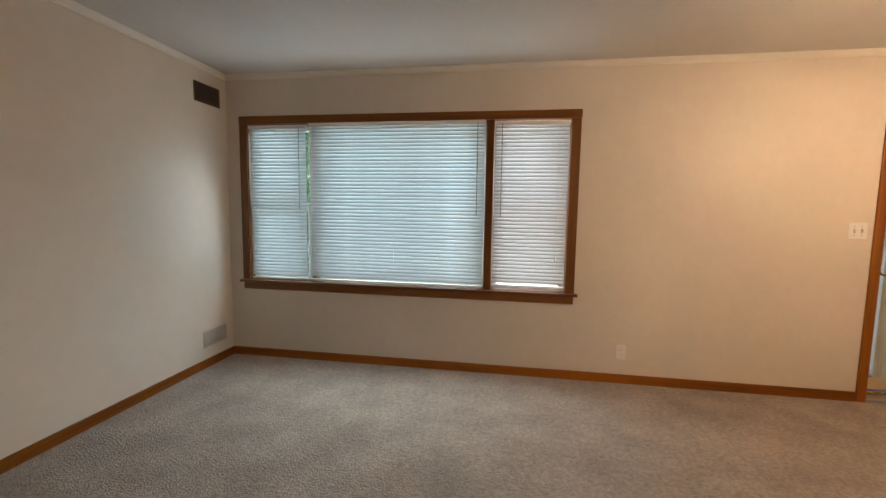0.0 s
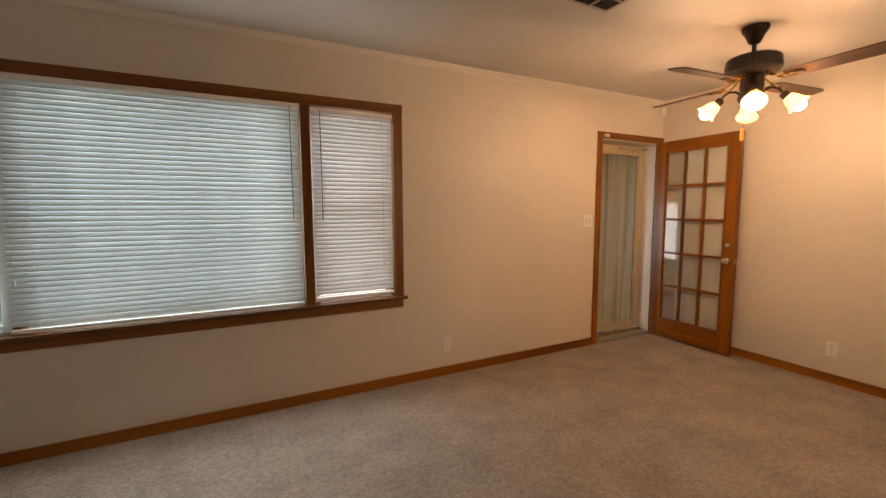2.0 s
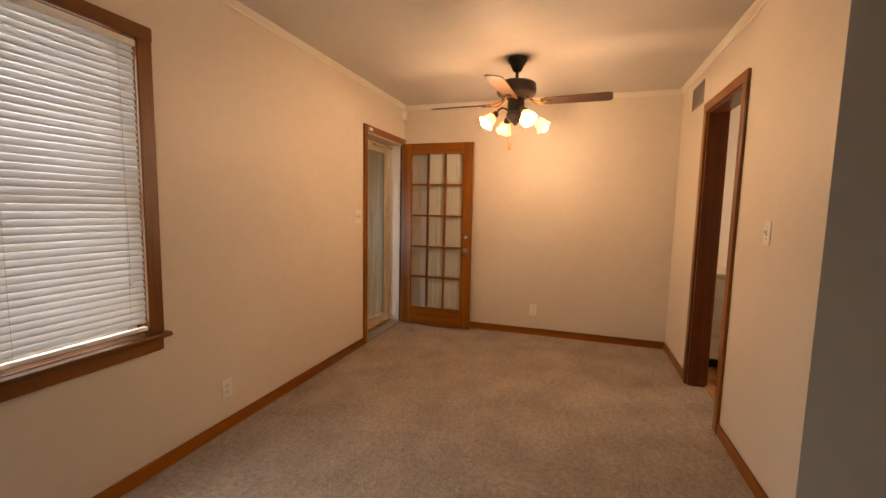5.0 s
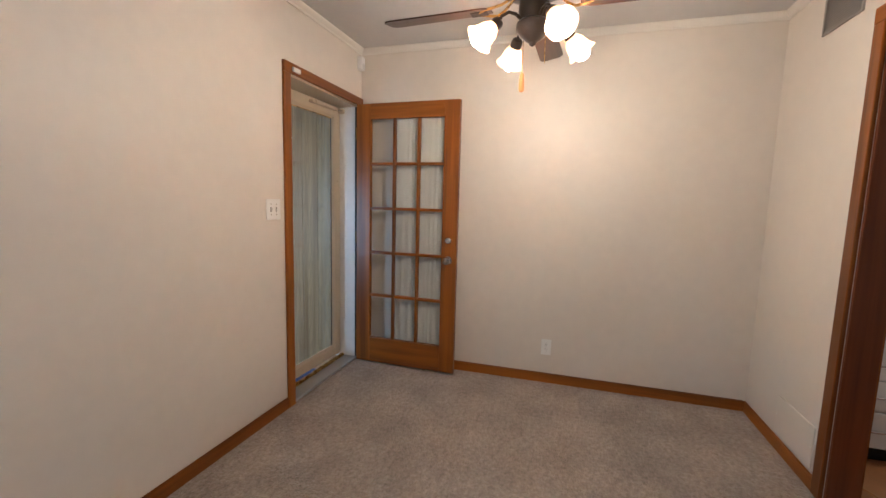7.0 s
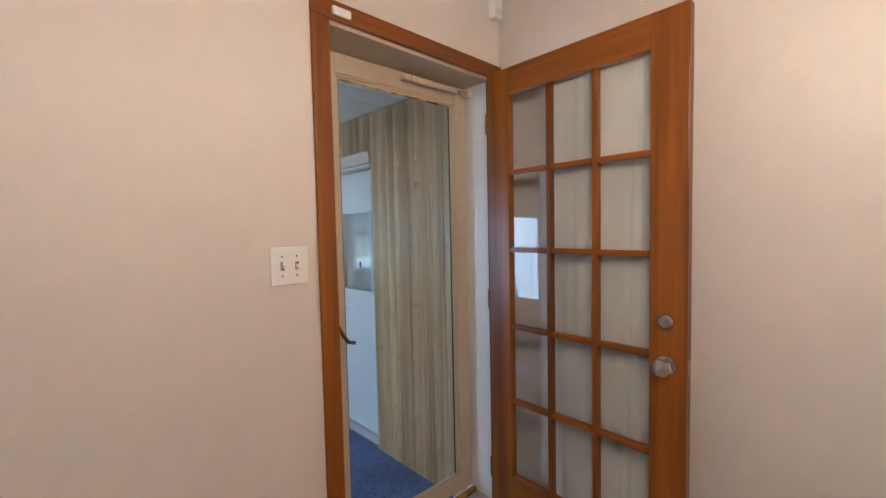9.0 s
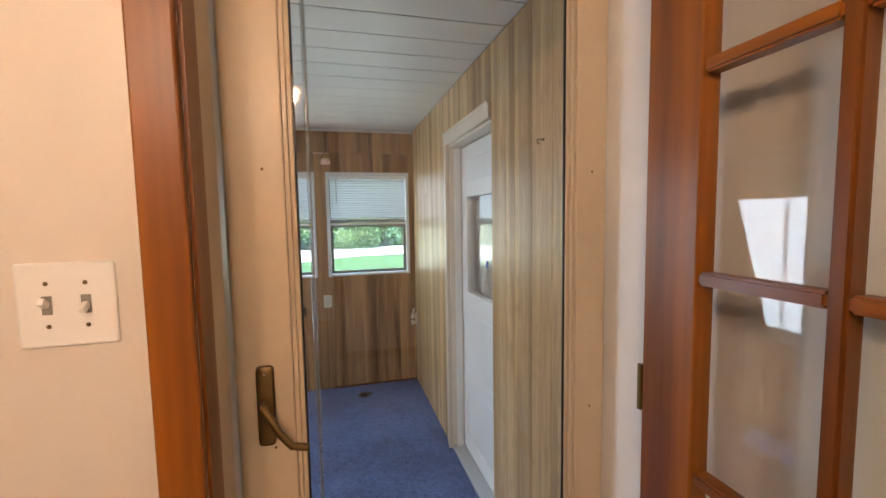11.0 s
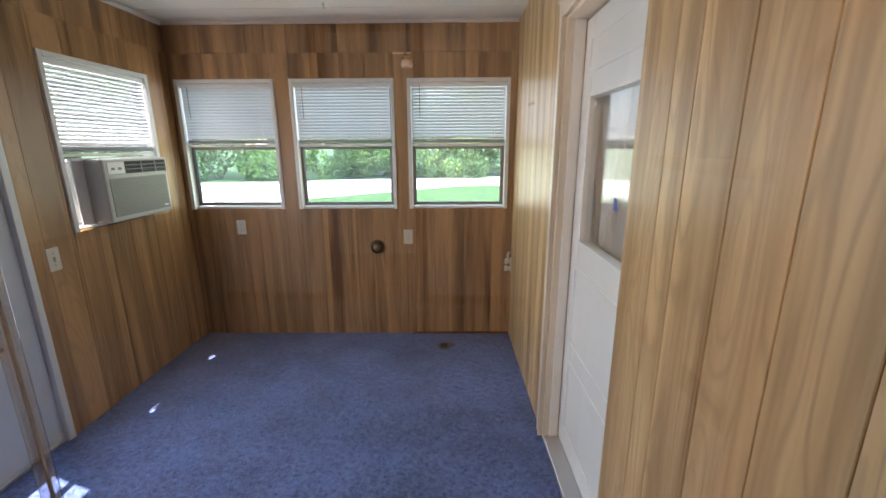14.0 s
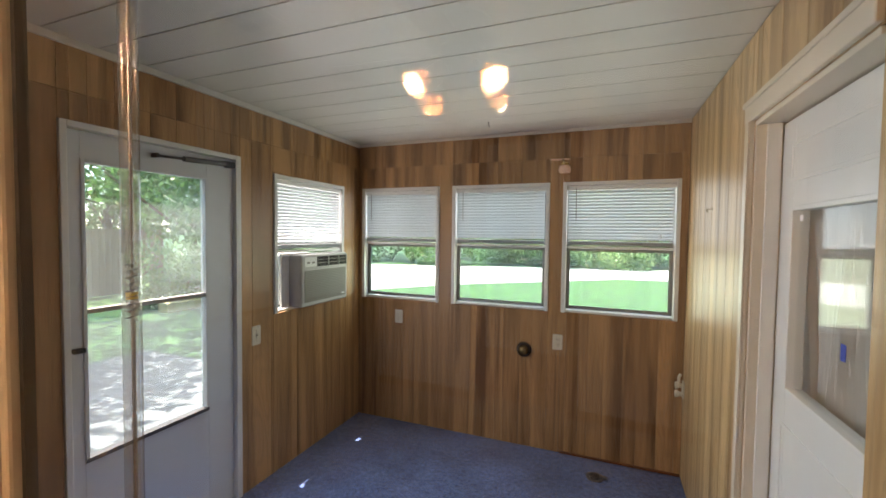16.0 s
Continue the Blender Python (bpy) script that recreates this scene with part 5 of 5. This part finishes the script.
M_VENTBROWN = mat("vent_brown", (0.13, 0.085, 0.055), 0.5, 0.3, var=0.1)
M_VENTPALE = mat("vent_pale", (0.52, 0.49, 0.45), 0.5, 0.1, var=0.05)
M_VENTGREY = mat("vent_grey", (0.30, 0.27, 0.24), 0.5, 0.2, var=0.06)
wall_vent("wall_vent", "brown metal return vent high on the wall", (WX, 3.547, 2.247), 90, 0.285, 0.155, M_VENTBROWN, 12)
wall_vent("wall_vent", "grey-white metal vent low on the wall by the corner", (WX, 3.542, 0.240), 90, 0.275, 0.140, M_VENTPALE, 12)
wall_vent("wall_vent", "grey metal vent above the doorway corner", (3.725, SY, 2.272), 180, 0.305, 0.175, M_VENTGREY, 14, False)


def ceiling_vent():
    """Four-field ceiling register, hung just under the plaster."""
    r = root("ceiling_vent", "white ceiling register with dark louvred fields", "vent", (1.955, 2.49, CEIL))
    w, d, f = 0.29, 0.26, 0.022
    part("backing", one(-w / 2 + f, -d / 2 + f, -0.004, w / 2 - f, d / 2 - f, 0.0), M_DARK, r)
    bm = bmesh.new()
    for q in ((-w / 2, -d / 2, -w / 2 + f, d / 2), (w / 2 - f, -d / 2, w / 2, d / 2), (-w / 2 + f, -d / 2, w / 2 - f, -d / 2 + f), (-w / 2 + f, d / 2 - f, w / 2 - f, d / 2), (-0.007, -d / 2 + f, 0.007, d / 2 - f), (-w / 2 + f, -0.007, -0.0075, 0.007), (0.0075, -0.007, w / 2 - f, 0.007)):
        box(bm, q[0], q[1], -0.011, q[2], q[3], 0, 0.002)
    part("frame", bm, M_VENTPALE, r)
    for sx in (-1, 1):
        for sy in (-1, 1):
            for i in range(5):
                bm = one(-0.051, -0.007, -0.0009, 0.051, 0.007, 0.0009)
                ang = radians(40 * sy)
                bmesh.ops.transform(bm, matrix=Matrix.Translation((sx * 0.065, sy * (0.02 + i * 0.018), -0.007)) @ Matrix.Rotation(ang, 4, "X"), verts=bm.verts)
                part("louvre", bm, M_BRONZE, r)
    part("lever", one(0.10, -0.105, -0.03, 0.106, -0.098, -0.008, 0.001), M_CEIL, r)
    return r


ceiling_vent()


def access_panel():
    r = root("access_panel", "white painted access panel low on the wall", "panel", (3.69, SY, 0.19), 180)
    part("panel", one(-0.18, -0.008, -0.105, 0.18, 0, 0.105, 0.003), M_WALL, r)
    for x in (-0.165, 0.165):
        part("screw", lathe([(0.004, 0), (0.003, 0.0015)], 8, m=Matrix.Translation((x, -0.008, 0)) @ Matrix.Rotation(radians(90), 4, "X")), M_PLASTIC, r)


access_panel()

r = root("motion_sensor", "small white alarm sensor high in the corner", "sensor", (4.224, NY, 2.352))
part("case", one(-0.028, -0.042, -0.050, 0.028, 0, 0.050, 0.008), M_PLASTIC, r)
part("lens", one(-0.020, -0.0455, -0.035, 0.020, -0.041, -0.005, 0.003), M_WHITE, r)
r = root("door_contact", "small white alarm contact on the door casing", "sensor", (3.415, NY - 0.019, 2.060))
part("case", one(-0.034, -0.014, -0.013, 0.034, 0, 0.013, 0.004), M_PLASTIC, r)

# cup hooks
def cup_hook(label, loc, rz, up=True):
    r = root("cup_hook", label, "hook", loc, rz)
    pts = [(0, 0, 0), (0, -0.016, 0)] + [(0, -0.026 - 0.011 * math.sin(a), -0.0 - 0.011 + 0.011 * math.cos(a)) for a in [i * 0.5 for i in range(0, 8)]]
    pts = [(0.7 * p[0], 0.7 * p[1], 0.7 * p[2]) for p in pts]
    part("shank", rod(pts, 0.0018, 8), M_OLDBRASS, r)
    part("collar", lathe([(0.006, 0), (0.005, 0.003)], 10, m=Matrix.Rotation(radians(90), 4, "X")), M_OLDBRASS, r)


cup_hook("brass cup hook screwed into the pale panelling", (SEX, 4.412, 1.614), -90)
cup_hook("small brass cup hook on the far panelling", (SEX, 6.25, 1.52), -90)
r = root("ceiling_hook", "small dark hook hanging from the porch ceiling", "hook", (3.045, 6.55, SCL))
part("shank", rod([(0, 0, 0), (0, 0, -0.022), (0.008, 0, -0.032), (0.011, 0, -0.022)], 0.002, 8), M_BLACK, r)
part("collar", lathe([(0.008, 0), (0.006, -0.004)], 12), M_BLACK, r)


def porch_lamp():
    """Bare wall lamp with a small pink glass shade under a bracket."""
    r = root("wall_lamp", "small wall lamp with a pinkish glass shade, unlit", "lamp", (3.50, SNY, 1.885))
    part("back_plate", one(-0.085, -0.010, 0.026, 0.045, 0, 0.038, 0.003), M_SHELL, r, "pale flat bracket")
    part("arm", rod([(0.0, -0.008, 0.03), (0.008, -0.035, 0.022), (0.018, -0.045, 0.0)], 0.006, 8), M_OLDBRASS, r)
    part("gallery", lathe([(0.016, 0.006), (0.027, -0.002), (0.024, -0.016)], 18, m=Matrix.Translation((0.018, -0.045, 0))), M_BRASS, r, "", True)
    part("shade", lathe([(0.022, -0.014), (0.036, -0.024), (0.043, -0.044), (0.040, -0.062), (0.033, -0.070), (0.030, -0.068), (0.036, -0.058), (0.039, -0.044), (0.032, -0.028), (0.018, -0.018)], 20, m=Matrix.Translation((0.018, -0.045, 0))), M_SHELL, r, "pink frosted glass shade", True)


M_SHELL = mat("pink_glass", (0.80, 0.50, 0.36), 0.3, var=0.08, scale=30)
porch_lamp()


def vent_pipe():
    r = root("dryer_vent", "round dark metal dryer vent collar on the panelling", "vent", (3.252, SNY, 0.528))
    m = Matrix.Rotation(radians(90), 4, "X")
    part("flange", lathe([(0.056, 0), (0.056, 0.004), (0.044, 0.006)], 28, m=m), M_BRONZE, r, "", True)
    bm = bmesh.new()
    lathe([(0.043, 0.004), (0.045, 0.042), (0.041, 0.043), (0.039, 0.008)], 28, bm, m)
    part("collar", bm, M_BRONZE, r, "", True)
    part("damper", lathe([(0.039, 0.026), (0.034, 0.040), (0.021, 0.049), (0.004, 0.052)], 28, m=m), M_OLDBRASS, r, "", True)


vent_pipe()


def valve():
    r = root("washer_valve", "white plastic hose valve pair on the panelling", "valve", (SEX, 6.845, 0.40), -90)
    part("back_plate", one(-0.02, -0.012, -0.06, 0.02, 0, 0.05, 0.004), M_IVORY, r)
    for z in (-0.035, 0.02):
        part("knob", lathe([(0.012, 0), (0.016, 0.02), (0.024, 0.026), (0.022, 0.04), (0.006, 0.043)], 14, m=Matrix.Translation((0, -0.012, z)) @ Matrix.Rotation(radians(90), 4, "X")), M_IVORY, r, "", True)
    part("spout", rod([(0, -0.03, 0.03), (0.004, -0.032, 0.075), (0.0, -0.02, 0.095)], 0.009, 10), M_IVORY, r, "", True)


valve()


def floor_fitting():
    r = root("floor_drain", "small dark metal drain fitting on the blue carpet", "drain", (3.77, 6.66, SFL))
    part("ring", lathe([(0.055, 0), (0.055, 0.006), (0.040, 0.009), (0.036, 0.004)], 24), M_GREYMETAL, r, "", True)
    part("plug", lathe([(0.034, 0), (0.032, 0.016), (0.020, 0.022), (0.004, 0.022)], 18), M_BLACK, r, "", True)
    part("tab", one(0.02, -0.012, 0.004, 0.075, 0.012, 0.018, 0.003), M_GREYMETAL, r)


floor_fitting()
thing("loose_trim", one(3.52, SNY - 0.022, SFL + 0.004, SEX - 0.004, SNY - 0.002, SFL + 0.016, 0.003), M_DARKTRIM, "thin dark wooden strip lying along the wall foot", "trim strip")
for nm, b in (("trim_porch_north", (SWX, SNY - 0.014, SCL - 0.022, SEX, SNY, SCL)), ("trim_porch_west", (SWX, OUT + 0.02, SCL - 0.03, SWX + 0.016, SNY - 0.015, SCL))):
    structure(nm, one(*b, 0.003), M_BOARD, "white quarter-round strip under the porch ceiling", "moulding")


# ---- outdoors ----
structure("ground", one(-300, -300, GROUND - 0.2, 300, 300, GROUND), M_GRASS, "mown green lawn reaching to the trees")
structure("pavement_patio", one(-2.3, 4.2, GROUND - 0.05, SWX - 0.12, 7.7, GROUND + 0.03, 0.01), M_CONC, "weathered concrete patio, leaf shade partly darkened into its colour", "patio")


def drive_slab():
    """Gravel drive that widens into a parking apron towards the fence; a thin slab on the lawn."""
    bm = bmesh.new()
    edge = ((60, 25.5), (4.4, 21.6), (-1.0, 17.0), (-5.2, 11.6), (-7.9, 12.2), (-9.5, 23.0), (4.6, 26.8), (60, 34))
    top = [bm.verts.new((x, y, GROUND + 0.012)) for x, y in edge]
    low = [bm.verts.new((x, y, GROUND - 0.05)) for x, y in edge]
    bm.faces.new(top)
    bm.faces.new(list(reversed(low)))
    for i in range(len(edge)):
        j = (i + 1) % len(edge)
        bm.faces.new((top[i], low[i], low[j], top[j]))
    bmesh.ops.triangulate(bm, faces=[f for f in bm.faces if len(f.verts) > 4])
    return bm


structure("road_drive", drive_slab(), M_DRIVE, "pale gravel drive in full sun", "drive")


def leaves(centres, count, size, seed, squash=0.8):
    """Leaf blades scattered through a cloud of balls, denser towards their skins."""
    rng = np.random.default_rng(seed)
    c = np.array(centres)
    pick = rng.choice(len(c), count, p=c[:, 3] ** 2 / (c[:, 3] ** 2).sum())
    d = rng.normal(size=(count, 3))
    d /= np.linalg.norm(d, axis=1)[:, None]
    rad = c[pick, 3] * rng.uniform(0.35, 1.08, count) ** 0.5
    p = c[pick, :3] + d * rad[:, None] * np.array((1, 1, squash))
    u = rng.normal(size=(count, 3))
    u /= np.linalg.norm(u, axis=1)[:, None]
    w = np.cross(u, rng.normal(size=(count, 3)))
    w /= np.linalg.norm(w, axis=1)[:, None]
    s = size * rng.uniform(0.6, 1.3, count)[:, None]
    quad = np.stack([p - u * s, p + w * s * 0.45, p + u * s, p - w * s * 0.45], 1).reshape(-1, 3)
    me = bpy.data.meshes.new("leaves")
    me.from_pydata(quad.tolist(), [], np.arange(count * 4).reshape(-1, 4).tolist())
    return me


def tree(name, label, loc, height, spread, count, leaf, seed, m, low=0.35, girth=0.16):
    rnd = random.Random(seed)
    r = root(name, label, "tree", loc)
    bm = bmesh.new()
    top = height * 0.75
    pts = [(rnd.uniform(-0.1, 0.1) * i / 6, rnd.uniform(-0.1, 0.1) * i / 6, -0.1 + top * i / 6) for i in range(7)]
    segs, rings = 9, []
    for i, p in enumerate(pts):
        rr = girth * (1 - 0.8 * i / 6) * (1.35 if i == 0 else 1)
        rings.append([bm.verts.new((p[0] + rr * math.cos(6.283 * k / segs), p[1] + rr * math.sin(6.283 * k / segs), p[2])) for k in range(segs)])
    for a, b in zip(rings, rings[1:]):
        for k in range(segs):
            bm.faces.new((a[k], a[(k + 1) % segs], b[(k + 1) % segs], b[k]))
    part("trunk", bm, M_BARK, r, "", True)
    balls = []
    for k in range(9):
        a = k * 2.4 + rnd.uniform(-0.4, 0.4)
        z0 = height * rnd.uniform(low, 0.62)
        ln = spread * rnd.uniform(0.55, 1.0)
        end = Vector((math.cos(a) * ln, math.sin(a) * ln, z0 + height * rnd.uniform(0.03, 0.26)))
        mid = end * 0.5
        mid.z = z0 + (end.z - z0) * 0.35
        part("limb", rod([(0, 0, z0 - 0.2), mid, end], girth * 0.22, 6), M_BARK, r, "", True)
        balls += [(*end, spread * rnd.uniform(0.28, 0.45)), (*mid, spread * rnd.uniform(0.22, 0.36))]
    for k in range(5):
        balls.append((rnd.uniform(-0.4, 0.4) * spread, rnd.uniform(-0.4, 0.4) * spread, height * rnd.uniform(0.7, 0.92), spread * rnd.uniform(0.25, 0.4)))
    me = leaves(balls, count, leaf, seed)
    me.materials.append(m)
    piece("crown", me, r)
    return r


# added behind the porch wall, unseen, to dapple the patio
tree("tree", "unseen leafy tree added beside the house to shade the patio", (-3.2, 5.1, GROUND), 6.4, 2.4, 8000, 0.11, 11, M_LEAF, 0.5)
tree("tree", "broad green tree by the fence", (-6.9, 12.6, GROUND), 6.0, 3.0, 11000, 0.10, 12, M_LEAF, 0.22)
tree("tree", "spreading tree with low boughs on the lawn", (-10.5, 18.0, GROUND), 7.5, 3.4, 12000, 0.11, 13, M_LEAF, 0.5)
# this tree and the next are unseen, added for shade on the lawn
tree("tree", "leafy tree added out of view to shade the lawn", (7.4, 12.5, GROUND), 9.0, 3.6, 12000, 0.11, 14, M_LEAF, 0.5)
tree("tree", "tall unseen tree added beside the porch to shade the lawn", (-3.6, 10.9, GROUND), 10.0, 3.6, 13000, 0.12, 15, M_LEAF, 0.5)
for i in range(9):
    tree("tree", "tall green tree in the wood edge behind the drive", (-16 + i * 4.6 + (i % 3) * 0.8, 29.5 + 0.3 * i + (i * 7 % 4), GROUND), 8.5 + (i * 5 % 4), 3.4, 6500, 0.17, 30 + i, M_LEAF2 if i % 3 == 1 else M_LEAF, 0.12)
for i in range(4):
    tree("tree", "green tree behind the wooden fence", (-11.5 - (i % 2) * 1.5, 4.0 + i * 4.2, GROUND), 7.5 + (i * 3 % 3), 3.0, 6500, 0.14, 60 + i, M_LEAF2 if i % 2 else M_LEAF, 0.14)


def shrub(label, loc, w, h, count, leaf, seed, m):
    rnd = random.Random(seed)
    r = root("shrub", label, "shrub", loc)
    balls = [(rnd.uniform(-0.4, 0.4) * w, rnd.uniform(-0.4, 0.4) * w, h * rnd.uniform(0.10, 0.8), h * rnd.uniform(0.2, 0.34)) for _ in range(14)]
    for k in range(5):
        b = balls[k]
        part("stem", rod([(b[0] * 0.1, b[1] * 0.1, -0.05), (b[0] * 0.5, b[1] * 0.5, b[2] * 0.5), b[:3]], 0.018, 6), M_BARK, r)
    me = leaves(balls, count, leaf, seed)
    me.materials.append(m)
    piece("foliage", me, r)


shrub("pale sunlit shrub in front of the fence", (-5.2, 10.4, GROUND), 1.6, 1.7, 3000, 0.06, 71, M_LEAF2)
shrub("green shrub in front of the fence", (-5.0, 11.6, GROUND), 2.0, 2.0, 3500, 0.07, 72, M_LEAF)
for i in range(12):
    shrub("dense green undergrowth at the wood edge", (-15 + i * 3.2, 24.6 + 0.5 * i + (i * 5 % 3) * 0.6, GROUND), 4.2, 2.8 + (i * 7 % 5) * 0.2, 5200, 0.12, 80 + i, M_LEAF if i % 2 else M_LEAF2)

thing("timber_edging", one(-5.0, 9.7, GROUND, -4.7, 11.4, GROUND + 0.2, 0.01), M_TIMBER, "pale new timber edging lying by the shrubs", "timber")


def fence():
    r = root("fence", "weathered brown board fence, tall", "fence", (-8.2, 3.0, GROUND))
    for i in range(60):
        bm = one(-0.01, i * 0.15, 0.03, 0.012, i * 0.15 + 0.143, 1.75 + 0.012 * math.sin(i * 1.7), 0.0)
        link("fence_board", bm, M_FENCE, r)
    for k in range(5):
        part("post", one(-0.10, k * 2.2, -0.1, -0.011, k * 2.2 + 0.09, 1.72, 0.004), M_FENCE, r)
    for z in (0.4, 1.4):
        part("rail", one(-0.05, 0, z, -0.0105, 9.0, z + 0.09, 0.003), M_FENCE, r)


fence()

# ---- panelling pieces, last ----
panelling(sw_n, "y", SNY, 0.007, SWX, SEX, W_N, M_PANEL, 1.925, 5, 0.0006, 0.0008)
panelling(sw_w, "x", SWX, -0.007, OUT + 0.012, SNY, [W_W, DOOR_W], M_PANEL, 1.925, 9, 0.0006, 0.0008)
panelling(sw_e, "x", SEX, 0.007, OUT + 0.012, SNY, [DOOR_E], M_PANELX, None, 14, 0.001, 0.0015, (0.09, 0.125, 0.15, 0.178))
